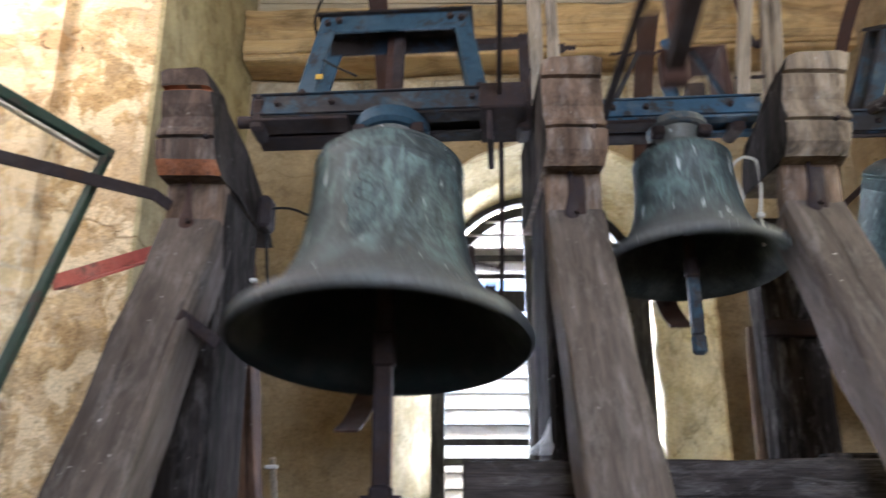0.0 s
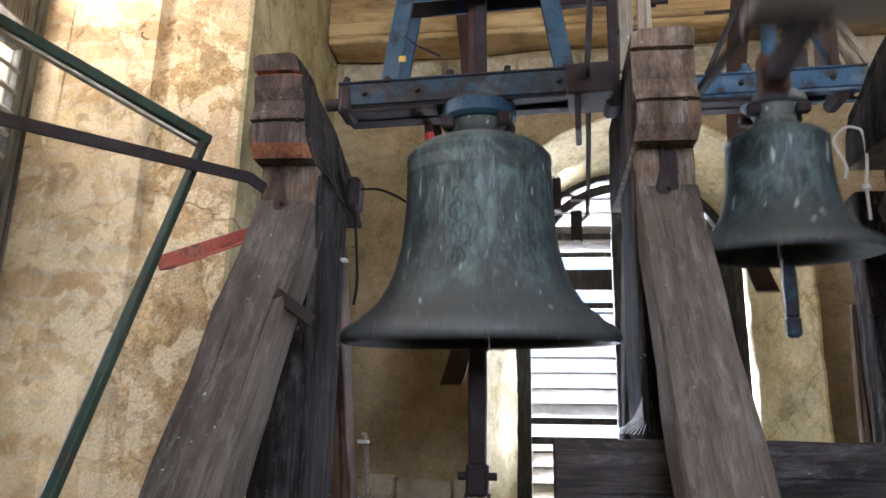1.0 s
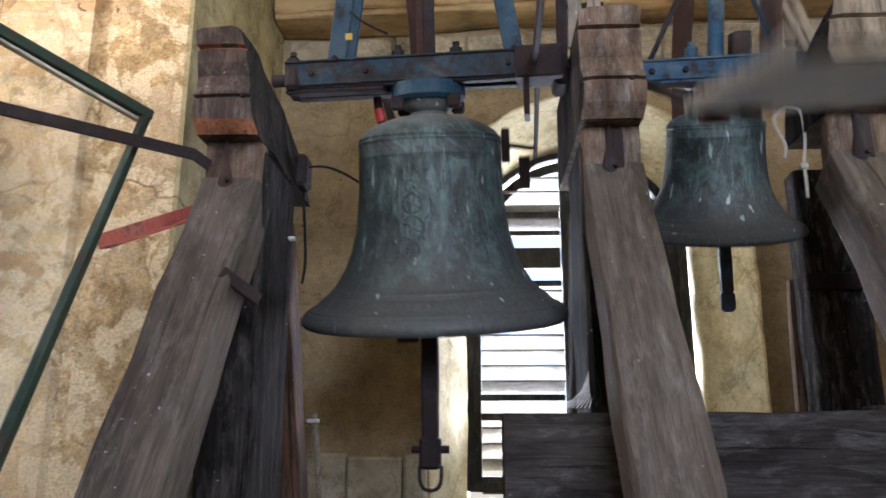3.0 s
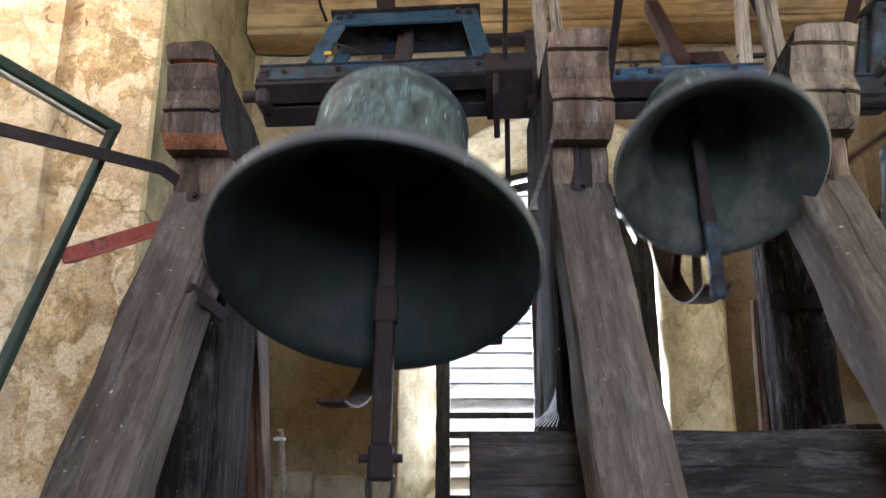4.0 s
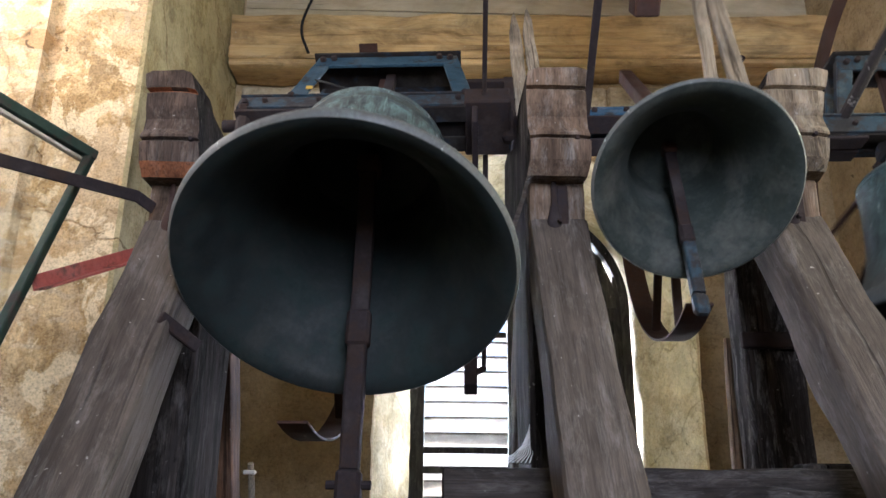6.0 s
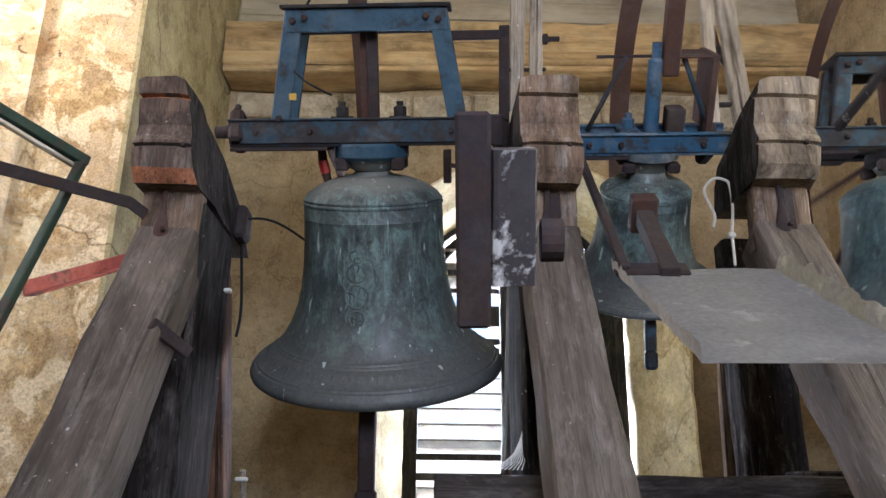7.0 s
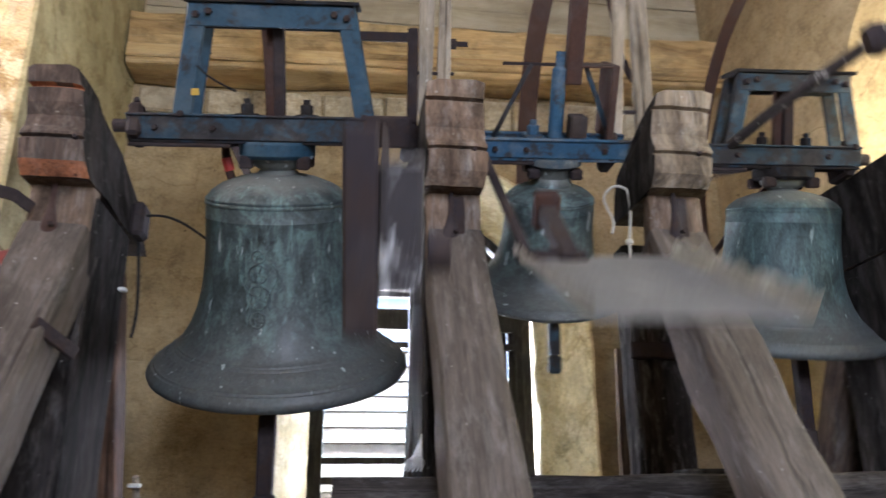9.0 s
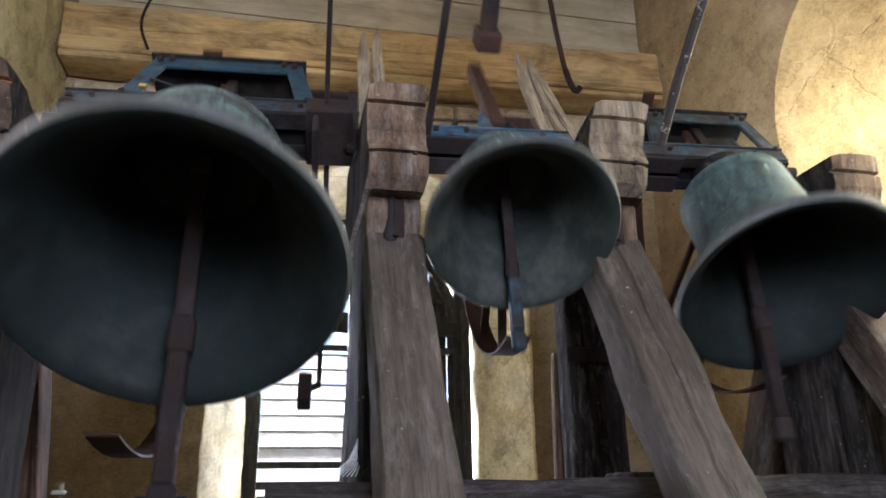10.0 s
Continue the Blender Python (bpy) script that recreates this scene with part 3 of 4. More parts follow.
for i in range(16):
    x0 = -1.03 + i * 0.198
    part("plank", block(x0, x0 + 0.193, -1.0, 3.75, -0.03, random.uniform(-0.003, 0.003), 0.004), OAK_GREY, floor)

# ---------------------------------------------------------------- bell frame
AXIS_Y, AXIS_Z = 2.42, 2.815


def head_profile(z0, z1):
    """The moulded end of a head beam, seen from the side: (y, z) from its front."""
    h = z1 - z0
    return [(0.0, z1), (0.002, z1 - 0.14 * h), (0.003, z1 - 0.17 * h), (0.014, z1 - 0.178 * h), (0.012, z1 - 0.20 * h), (0.005, z1 - 0.215 * h), (0.008, z1 - 0.34 * h),
            (0.016, z1 - 0.45 * h), (0.012, z1 - 0.56 * h), (0.004, z1 - 0.63 * h), (0.004, z1 - 0.655 * h), (0.013, z1 - 0.662 * h), (0.010, z1 - 0.685 * h), (0.004, z1 - 0.70 * h), (0.008, z1 - 0.88 * h), (0.042, z0)]


def head_beam(x, wide, z0, z1, front, back, mat, parent, seed, peak=0.0, bands=False, worn=0.0, fall=0.0):
    bm = bmesh.new()
    prof = [(y if z == z0 else 1.9 * y, z) for y, z in head_profile(z0, z1)]
    rows = []
    for i in range(7):
        s = -wide / 2 + wide * i / 6
        edge = 0.007 if i in (0, 6) else 0.0
        pts = [(y + front + edge, z - (edge if z > z1 - 0.01 else 0)) for y, z in prof]
        pts += [(front + (back - front) * k, z0 + 0.004) for k in (0.15, 0.3, 0.5, 0.75, 1)] + [(front + (back - front) * k, z1 - edge) for k in (1, 0.8, 0.6, 0.45, 0.3, 0.2, 0.1)]
        row = []
        for y, z in pts:
            k = 0.006 * noise.noise(Vector((s * 12 + seed * 5, y * 9, z * 9)))
            row.append(bm.verts.new((x + s, y + k, z + k)))
        rows.append(row)
    n = len(rows[0])
    for a, b in zip(rows, rows[1:]):
        for i in range(n):
            bm.faces.new((a[i], a[(i + 1) % n], b[(i + 1) % n], b[i]))
    bm.faces.new(rows[0][::-1])
    bm.faces.new(rows[-1])
    for v in bm.verts:
        # the arris towards the bell is worn away more and more towards the top, and the sides are hacked and uneven
        up = (v.co.z - z0) / (z1 - z0)
        v.co.x -= worn * max(0.0, up) * max(0.0, (v.co.x - x) / wide + 0.5)
        back_y = max(0.0, v.co.y - front - 0.05)
        v.co.z -= fall * back_y * max(0.0, up)
        v.co.x += (0.016 + 0.03 * fall) * noise.noise(Vector((seed * 3.1, v.co.y * 7, v.co.z * 9)))
    if peak:
        for v in bm.verts:
            if v.co.z > z1 - 0.05:
                v.co.z += peak * (v.co.x - x)
    ob = part("head_beam", bm, mat, parent)
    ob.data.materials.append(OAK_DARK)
    ob.data.materials.append(OAK_ORANGE)
    # Side faces take the near-black oak, which puts their shade into the colour.
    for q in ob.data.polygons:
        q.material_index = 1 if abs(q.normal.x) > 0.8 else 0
        down = (z1 - q.center.z) / (z1 - z0)
        if bands and q.material_index == 0 and (0.17 < down < 0.25 or down > 0.885) and q.center.y < front + 0.06:
            q.material_index = 2
    return ob


def truss(x, wide, z0, z1, front, seed, label, head_mat, brace_mat, rear=True, deep=0.72, back=(0.0, 0.03), worn=0.0, rear_mat=None, foot_x=0.0, fall=0.0, post=(0.86, 0.40)):
    """One side of the frame: moulded head beam on an upright, with a raking brace before and behind."""
    t = thing("bell_frame_truss", label, "timber frame", pose(x, AXIS_Y, 0), "trusses of the bell frame")
    f = front - AXIS_Y
    head_beam(0, wide, z0, z1, f, f + deep, head_mat, t, seed, peak=0.05, bands=seed == 1, worn=worn, fall=fall)
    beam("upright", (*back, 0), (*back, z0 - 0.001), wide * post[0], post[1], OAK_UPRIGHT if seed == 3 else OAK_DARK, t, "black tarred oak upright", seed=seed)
    beam("strut", (0, f + 0.145, z0 - 0.20), (0, f + 0.145, z0 + 0.002), wide * 0.95, 0.07, OAK_HEAD, t, seed=seed + 3)
    foot = (foot_x, -1.58, 0.02)
    beam("brace", foot, (0, f + 0.175, z0 - 0.155), wide * 0.98, 0.16, brace_mat, t, "grey raking oak brace with splits", seed=seed + 7, rough=0.010 if seed == 3 else 0.0065)
    if rear:
        beam("rear_brace", (0, 1.15, 0.3), (0, 0.20, z0 - 0.14), wide * 0.8, 0.13, rear_mat or OAK_UMBER, t, seed=seed + 11)
    # iron strap and wedge on the strut
    if seed != 1:
        part("iron_strap", block(-0.004, 0.03, f + 0.095, f + 0.106, z0 - 0.19, z0 - 0.01, 0.004), IRON, t)
    part("wedge", lathe([(0, -0.165), (0.019, -0.16), (0.023, -0.12), (0.016, -0.09), (0.009, -0.06), (0.008, 0.01), (0, 0.02)], 12), RUST if seed == 1 else IRON, t, m=pose(-0.012, f + 0.096, z0 - 0.005) @ Matrix.Diagonal((1, 0.5, 1, 1)), smooth=True)
    bolts(t, IRON, [(0.0, f + 0.084, z0 - 0.13), (0.05, f + 0.022, z0 + 0.11)], 0.008)
    return t


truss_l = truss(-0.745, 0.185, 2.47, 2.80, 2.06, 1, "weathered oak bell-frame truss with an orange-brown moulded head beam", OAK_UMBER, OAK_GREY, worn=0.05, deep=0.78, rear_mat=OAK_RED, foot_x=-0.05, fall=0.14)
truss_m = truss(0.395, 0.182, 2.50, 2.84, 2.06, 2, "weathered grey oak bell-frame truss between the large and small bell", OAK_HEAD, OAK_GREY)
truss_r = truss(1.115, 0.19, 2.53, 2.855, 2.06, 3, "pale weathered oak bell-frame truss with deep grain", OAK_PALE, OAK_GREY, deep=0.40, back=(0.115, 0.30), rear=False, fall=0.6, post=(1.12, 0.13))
truss_e = truss(2.03, 0.19, 2.42, 2.76, 2.10, 4, "dark oak bell-frame truss against the wall niche", OAK_HEAD, OAK_UMBER)

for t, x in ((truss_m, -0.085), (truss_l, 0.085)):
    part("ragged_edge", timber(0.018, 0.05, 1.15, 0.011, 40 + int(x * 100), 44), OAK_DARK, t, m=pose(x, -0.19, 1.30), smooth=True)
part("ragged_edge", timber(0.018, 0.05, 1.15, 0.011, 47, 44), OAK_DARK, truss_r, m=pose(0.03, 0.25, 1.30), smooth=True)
beam("cheek_board", (0.015, 0.42, 1.2), (0.035, 0.40, 2.16), 0.055, 0.03, OAK_BROWN, truss_r, "split brown board", seed=51)
part("iron_band", block(-0.005, 0.235, 0.205, 0.234, 2.09, 2.15, 0.006), IRON, truss_r)
sill = thing("sill_beam", "dark horizontal oak beam tying the trusses together", "beam", pose(0, 2.13, 1.517))
beam("timber", (0.055, 0, 0), (2.14, 0, 0.01), 0.29, 0.19, OAK_SILL, sill, up=(0, 0, 1), seed=21)
part("splinter", block(1.02, 1.14, -0.06, 0.05, 0.145, 0.165, 0.008), OAK_DARK, sill)

# bearings on the head beams
for x, s in ((-0.745, 1), (0.395, -1), (0.395, 1), (1.115, -1), (1.115, 1), (2.03, -1)):
    brg = thing("bearing_block", "greasy black iron bearing block on the head beam", "bearing", pose(x + s * 0.118, AXIS_Y, AXIS_Z), "bearing blocks")
    part("housing", block(-0.024, 0.024, -0.06, 0.06, -0.075, 0.045, 0.012), IRON, brg)
    bolts(brg, IRON, [(0, -0.045, 0.045), (0, 0.045, 0.045)], 0.012, Matrix())

# ---------------------------------------------------------------- bells
BELL = [(0.0, -0.150), (0.085, -0.152), (0.13, -0.162), (0.19, -0.186), (0.225, -0.212), (0.238, -0.230), (0.243, -0.234), (0.243, -0.240), (0.240, -0.243),
        (0.245, -0.248), (0.245, -0.254), (0.242, -0.258), (0.243, -0.30), (0.2445, -0.303), (0.243, -0.307), (0.246, -0.40), (0.252, -0.48), (0.262, -0.56), (0.279, -0.63),
        (0.305, -0.695), (0.335, -0.745), (0.345, -0.758), (0.350, -0.760), (0.353, -0.766), (0.357, -0.768), (0.362, -0.776), (0.368, -0.778), (0.400, -0.808),
        (0.420, -0.822), (0.427, -0.823), (0.431, -0.830), (0.438, -0.832), (0.450, -0.848), (0.455, -0.862), (0.452, -0.876), (0.444, -0.884)]
BELL_IN = [(0.444, -0.884), (0.425, -0.882), (0.395, -0.858), (0.355, -0.80), (0.315, -0.735), (0.28, -0.66), (0.252, -0.57), (0.234, -0.45), (0.222, -0.33), (0.20, -0.27), (0.12, -0.235), (0.0, -0.225)]


BELL = [(r, -0.15 + (z + 0.15) * 0.955) for r, z in BELL]
BELL_IN = [(r, -0.15 + (z + 0.15) * 0.955) for r, z in BELL_IN]


def yoke_parts(b, x0, x1, k, paint, dark, side=None, disc=1.0, neck=0.0):
    """Blue box yoke with flanges, bearing pins, collar under it and bolts."""
    h, d = 0.038 * k, 0.085 * k
    part("yoke", block(x0, x1, -d, d, -h * 0.6, h * 0.6, 0.003), dark, b, "grimy blue steel yoke")
    for s in (-1, 1):
        part("flange", block(x0, x1, s * d - 0.006, s * d + 0.006, -h, h, 0.002), side or BLUE_DIRTY, b)
        part("top_edge", block(x0, x1, s * d - 0.014, s * d + 0.014, h, h + 0.007, 0.002), side or BLUE_DIRTY, b)
        part("bottom_plate", block(x0, x1, min(s * d, s * 0.028), max(s * d, s * 0.028), -h - 0.012, -h - 0.001, 0.002), dark, b)
        part("cover_plate", block(x0, x0 + (x1 - x0) * 0.36, min(s * d, s * 0.012) - 0.004, max(s * d, s * 0.012) + 0.004, -h - 0.026, -h - 0.013, 0.003), IRON, b)
    part("pin", lathe([(0, -0.09), (0.022, -0.09), (0.022, 0.0), (0, 0.0)], 16), IRON, b, m=pose(x0, 0, 0, 0, 90) @ pose(0, 0, 0.02))
    part("pin", lathe([(0, 0), (0.022, 0), (0.022, 0.09), (0, 0.09)], 16), IRON, b, m=pose(x1, 0, 0, 0, 90) @ pose(0, 0, -0.02))
    part("collar", lathe([(0, -h - 0.004), (0.125 * k, -h - 0.004), (0.128 * k, -h - 0.012), (0.128 * k, -h - 0.05 * k * disc), (0.115 * k, -h - 0.062 * k * disc), (0.06 * k, -h - 0.066 * k * disc), (0, -h - 0.066 * k * disc)], 40), paint, b, "blue steel collar")
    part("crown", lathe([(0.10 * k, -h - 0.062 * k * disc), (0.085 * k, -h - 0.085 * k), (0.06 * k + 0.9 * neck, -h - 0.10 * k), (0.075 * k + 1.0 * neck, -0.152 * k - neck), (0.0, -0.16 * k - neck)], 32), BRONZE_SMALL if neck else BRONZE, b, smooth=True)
    for sx in (-1, 1):
        for sy in (-1, 1):
            part("clamp", block(sx * 0.095 * k - 0.022, sx * 0.095 * k + 0.022, sy * 0.07 * k - 0.02, sy * 0.07 * k + 0.02, -h - 0.095 * k, -h - 0.05 * k, 0.006), IRON, b)
    first = None
    for sx in (-1, 1):
        part("clamp_nut", block(sx * 0.1 * k - 0.034, sx * 0.1 * k + 0.034, -0.05, 0.05, h, h + 0.012, 0.004), dark, b)
        part("nut", lathe([(0, 0), (0.022, 0), (0.022, 0.03), (0.012, 0.034), (0.012, 0.05), (0, 0.05)], 6), dark, b, m=pose(sx * 0.1 * k, 0, h + 0.012))
    bolts(b, IRON, [(x0 + (x1 - x0) * f, -d - 0.005, 0) for f in (0.1, 0.3, 0.81)], 0.010)


def bell_body(b, k, mat, within, sink=0.0):
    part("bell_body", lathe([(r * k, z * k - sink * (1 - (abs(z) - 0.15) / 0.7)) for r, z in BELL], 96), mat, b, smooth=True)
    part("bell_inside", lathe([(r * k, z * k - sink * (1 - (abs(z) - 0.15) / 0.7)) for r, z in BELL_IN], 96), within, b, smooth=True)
    part("clapper_staple", lathe([(0, -0.226 * k), (0.028 * k, -0.226 * k), (0.028 * k, -0.29 * k), (0, -0.30 * k)], 16), IRON, b)


def clapper(b, k, long):
    """Iron flight that hangs from the staple inside the bell."""
    c = part("clapper", timber(0.052 * k, 0.034 * k, 0.66 * k, 0.002, 3, 10), IRON, b, "rusty iron clapper", smooth=True)
    part("clapper_joint", block(-0.036 * k, 0.036 * k, -0.035 * k, 0.035 * k, -0.03 * k, 0.03 * k, 0.008), RUST, c, m=pose(0, 0, 0.02))
    part("clapper_cheek", block(-0.034 * k, 0.034 * k, -0.028 * k, 0.028 * k, -0.05 * k, 0.06 * k, 0.01), IRON, c, m=pose(0, 0, 0.56 * k))
    part("flight", timber(0.05 * k, 0.05 * k, long * k, 0.003, 8, 8), BLUE_DIRTY if k < 0.7 else IRON, c, m=pose(0, 0, 0.62 * k), smooth=True)
    part("flight_end", block(-0.034 * k, 0.034 * k, -0.028 * k, 0.028 * k, 0, 0.10 * k, 0.01), BLUE_DIRTY if k < 0.7 else IRON, c, m=pose(0, 0, (0.62 + long) * k))
    part("cross_bolt", lathe([(0, -0.06 * k), (0.012 * k, -0.06 * k), (0.012 * k, 0.06 * k), (0, 0.06 * k)], 8), IRON, c, m=pose(0, 0, (0.66 + long) * k, 0, 90)) if k > 0.9 else None
    if k > 0.9:
        z = (0.73 + long) * k
        tube("ring", [(-0.035, 0, z - 0.02), (-0.035, 0, z + 0.03), (-0.02, 0, z + 0.055), (0.02, 0, z + 0.055), (0.035, 0, z + 0.03), (0.035, 0, z - 0.02)], 0.006, IRON, c, smooth=2)
    return c


def rope_wheel(b, x, r, a0, a1, wide=0.055):
    """Curved iron band of the old rope wheel behind the bell, with its spokes."""
    bm = bmesh.new()
    rows = []
    n = 30
    for i in range(n + 1):
        a = radians(a0 + (a1 - a0) * i / n)
        rows.append([bm.verts.new((x + sx * wide / 2, rr * math.sin(a), rr * math.cos(a))) for sx, rr in ((-1, r), (1, r), (1, r + 0.008), (-1, r + 0.008))])
    for p, q in zip(rows, rows[1:]):
        for i in range(4):
            bm.faces.new((p[i], p[(i + 1) % 4], q[(i + 1) % 4], q[i]))
    bm.faces.new(rows[0])
    bm.faces.new(rows[-1])
    part("wheel_band", bm, RUST, b, "rusty curved iron band")
    for a in (a0 + 84, a0 + 112):
        a = radians(a)
        bar("wheel_spoke", (x, 0.05 * math.sin(a), 0.05 * math.cos(a)), (x, r * math.sin(a), r * math.cos(a)), 0.03, 0.012, RUST, b)


# the large bell
bell_1 = thing("church_bell", "large swinging bronze bell with streaked dark green patina", "bell", pose(-0.172, AXIS_Y, AXIS_Z))
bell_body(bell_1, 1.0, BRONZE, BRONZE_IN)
yoke_parts(bell_1, -0.475, 0.455, 1.0, BLUE, BLUE_DARK)
clapper_1 = clapper(bell_1, 1.0, 0.34)


def trapeze(b, wide, top, high, k, paint, dark):
    """Blue steel trapezium on the yoke."""
    for s in (-1, 1):
        for y in (-0.075 * k, 0.05 * k):
            bar("frame_leg", (s * wide / 2, y, 0.03 * k), (s * top / 2, y, high), 0.062 * k, 0.014, paint, b, up=(1, 0, 0))
            bar("frame_leg_web", (s * (wide / 2 + 0.022 * k), y + 0.02, 0.03 * k), (s * (top / 2 + 0.022 * k), y + 0.02, high), 0.01, 0.05 * k, dark, b, up=(1, 0, 0))
    part("frame_top", block(-top / 2 - 0.03, top / 2 + 0.03, -0.085 * k, -0.072 * k, high - 0.075 * k, high, 0.002), paint, b)
    part("frame_top_plate", block(-top / 2 - 0.045, top / 2 + 0.045, -0.10 * k, 0.07 * k, high, high + 0.012, 0.002), dark, b)
    part("frame_back", block(-top / 2 - 0.02, top / 2 + 0.02, 0.04 * k, 0.052 * k, high - 0.07 * k, high, 0.002), dark, b)
    part("post", block(-0.008, 0.028, -0.02, 0.02, 0.03 * k, high - 0.01, 0.003), IRON, b)
    part("rusty_post", block(-0.035, -0.008, 0.0, 0.03, 0.03 * k, high - 0.01, 0.003), RUST, b)
    bolts(b, IRON, [(s * f, -0.088 * k, z) for s in (-1, 1) for f, z in ((wide / 2, 0.045 * k), (top / 2 + 0.005, high - 0.04 * k), (top / 2 - 0.035, high - 0.03 * k))], 0.012)


trapeze(bell_1, 0.60, 0.47, 0.40, 1.0, BLUE, BLUE_DARK)
part("bracket_arm", block(0.24, 0.47, -0.02, 0.02, 0.30, 0.33, 0.003), IRON, bell_1)
part("bracket_post", block(0.44, 0.475, -0.02, 0.02, 0.03, 0.345, 0.003), IRON, bell_1)
part("end_plate", block(0.30, 0.455, -0.105, 0.10, -0.052, 0.052, 0.006), IRON, bell_1)
part("hanging_plate", block(0.325, 0.345, -0.09, 0.09, -0.17, -0.05, 0.004), IRON, bell_1)
bar("lever", (0.365, 0.0, 0.02), (0.392, -1.63, -0.05), 0.016, 0.04, IRON, bell_1, "long dark iron lever")
part("lever_bar", block(0.335, 0.382, -1.69, -1.645, -0.235, 0.055, 0.005), IRON, bell_1, "flat dark iron counterweight bar")
part("counterweight", timber(0.060, 0.085, 0.18, 0.002, 6, 8), SPOTTED, bell_1, "iron counterweight spotted with droppings", pose(0.412, -1.65, -0.175), True)
part("counterweight_cap", lathe([(0, 0), (0.03, 0), (0.03, 0.03), (0, 0.03)], 16), IRON, bell_1, m=pose(0.45, -1.65, -0.12, 0, 90))
tube("rear_rod", [(0.37, 0.05, 0.0), (0.37, 0.45, -0.1), (0.36, 0.95, -0.22)], 0.010, IRON, bell_1)
part("rear_weight", block(0.215, 0.25, 0.74, 0.80, -0.25, -0.10, 0.004), IRON, bell_1)
part("rear_weight", block(0.285, 0.335, 0.90, 0.96, -0.36, -0.21, 0.004), IRON, bell_1)
bar("rear_link", (0.235, 0.77, -0.17), (0.37, 0.80, -0.19), 0.02, 0.02, IRON, bell_1, up=(0, 0, 1))
bar("rear_link", (0.31, 0.93, -0.28), (0.365, 0.95, -0.225), 0.02, 0.02, IRON, bell_1, up=(0, 0, 1))
rope_wheel(bell_1, -0.17, 1.06, 6, 157, 0.085)
part("yellow_tag", block(-0.262, -0.238, -0.092, -0.088, 0.105, 0.127, 0.001), YELLOW, bell_1)
tube("wire", [(-0.245, -0.08, 0.2), (-0.2, -0.09, 0.16), (-0.12, -0.08, 0.12)], 0.004, BLACK, bell_1)
tube("hose", [(-0.19, 0.06, -0.05), (-0.185, 0.06, -0.13), (-0.16, 0.06, -0.21)], 0.015, RUST, bell_1)
tube("red_tape", [(-0.187, 0.06, -0.105), (-0.176, 0.06, -0.15)], 0.018, REDTAPE, bell_1)
# raised lettering on the soundbow cannot be read: plain raised bars
for row_z, row_r, n in ((-0.768, 0.3885, 84),):
    letters = bmesh.new()
    for i in range(n):
        if random.random() < 0.18:
            continue
        a = 2 * math.pi * (i + 0.2 * random.random()) / n
        m4 = pose(0, 0, 0, 0, 0, math.degrees(a)) @ pose(row_r, 0, row_z, 0, -45, 0)
        bw, bh = random.choice((0.004, 0.008, 0.010)), 0.012
        corner = [letters.verts.new(m4 @ Vector((px, py, pz))) for px in (-0.002, 0.0015) for py in (-bw, bw) for pz in (-bh, bh)]
        for f in ((0, 1, 3, 2), (4, 6, 7, 5), (0, 4, 5, 1), (2, 3, 7, 6), (0, 2, 6, 4), (1, 5, 7, 3)):
            letters.faces.new([corner[q] for q in f])
    tagged(part("raised_band", letters, BRONZE, bell_1, "row of worn raised marks"), kind="stuff")

# cast relief on the front of the waist: stacked rosettes, and a pair of scrolls
def waist_radius(z):
    for (r0, z0), (r1, z1) in zip(BELL, BELL[1:]):
        if z1 <= z <= z0 and z0 > z1:
            return r0 + (r1 - r0) * (z0 - z) / (z0 - z1)
    return BELL[-1][0]


def on_waist(u, z):
    r = waist_radius(z) + 0.0005
    return (r * math.sin(u / r), -r * math.cos(u / r), z)


for cz, size in ((-0.40, 0.020), (-0.455, 0.030), (-0.53, 0.038), (-0.60, 0.024)):
    tube("cast_relief", [on_waist(-0.03 + size * math.cos(2 * math.pi * i / 16), cz + size * math.sin(2 * math.pi * i / 16)) for i in range(17)], 0.0035, BRONZE, bell_1, n=6, smooth=1)
    for q in range(4):
        a = math.pi * (0.25 + 0.5 * q)
        tube("cast_relief", [on_waist(-0.03 + size * f * math.cos(a + 0.5 * f), cz + size * f * math.sin(a + 0.5 * f)) for f in (0.15, 0.5, 0.85)], 0.003, BRONZE, bell_1, n=6, smooth=1)
for side in (-1, 1):
    tube("cast_relief", [on_waist(-0.03 + side * (0.045 + 0.02 * math.sin(6 * f)), -0.42 - 0.15 * f) for f in (0, 0.2, 0.4, 0.6, 0.8, 1.0)], 0.003, BRONZE, bell_1, n=6, smooth=1)

def swing_board(b, x, wide, long, lean=0.0, tip=0.06):
    """Pale board that stands up from the end of a yoke, split to a point at its top."""
    bm = timber(wide, 0.034, long, 0.003, int(abs(x) * 60), 14)
    for v in bm.verts:
        over = v.co.z - (long - tip * 3)
        if over > 0:
            v.co.z += tip * (v.co.x / wide)
            v.co.x *= 1 - 0.75 * over / (tip * 3)
    part("upright_board", bm, LATH, b, "pale weathered board with a split end", span((x, 0.02, 0.06), (x + lean, 0.02, 0.06 + long)), True)


swing_board(bell_1, 0.503, 0.05, 1.05)
swing_board(bell_1, 0.565, 0.045, 1.10)
bar("board_cleat", (0.44, 0.02, 0.20), (0.60, 0.02, 0.20), 0.03, 0.012, IRON, bell_1, up=(0, 1, 0))
part("board_bolt", lathe([(0, 0), (0.018, 0), (0.018, 0.02), (0.009, 0.022), (0.009, 0.06), (0, 0.06)], 6), IRON, bell_1, m=pose(0.585, 0.02, 0.30, 0, 90))

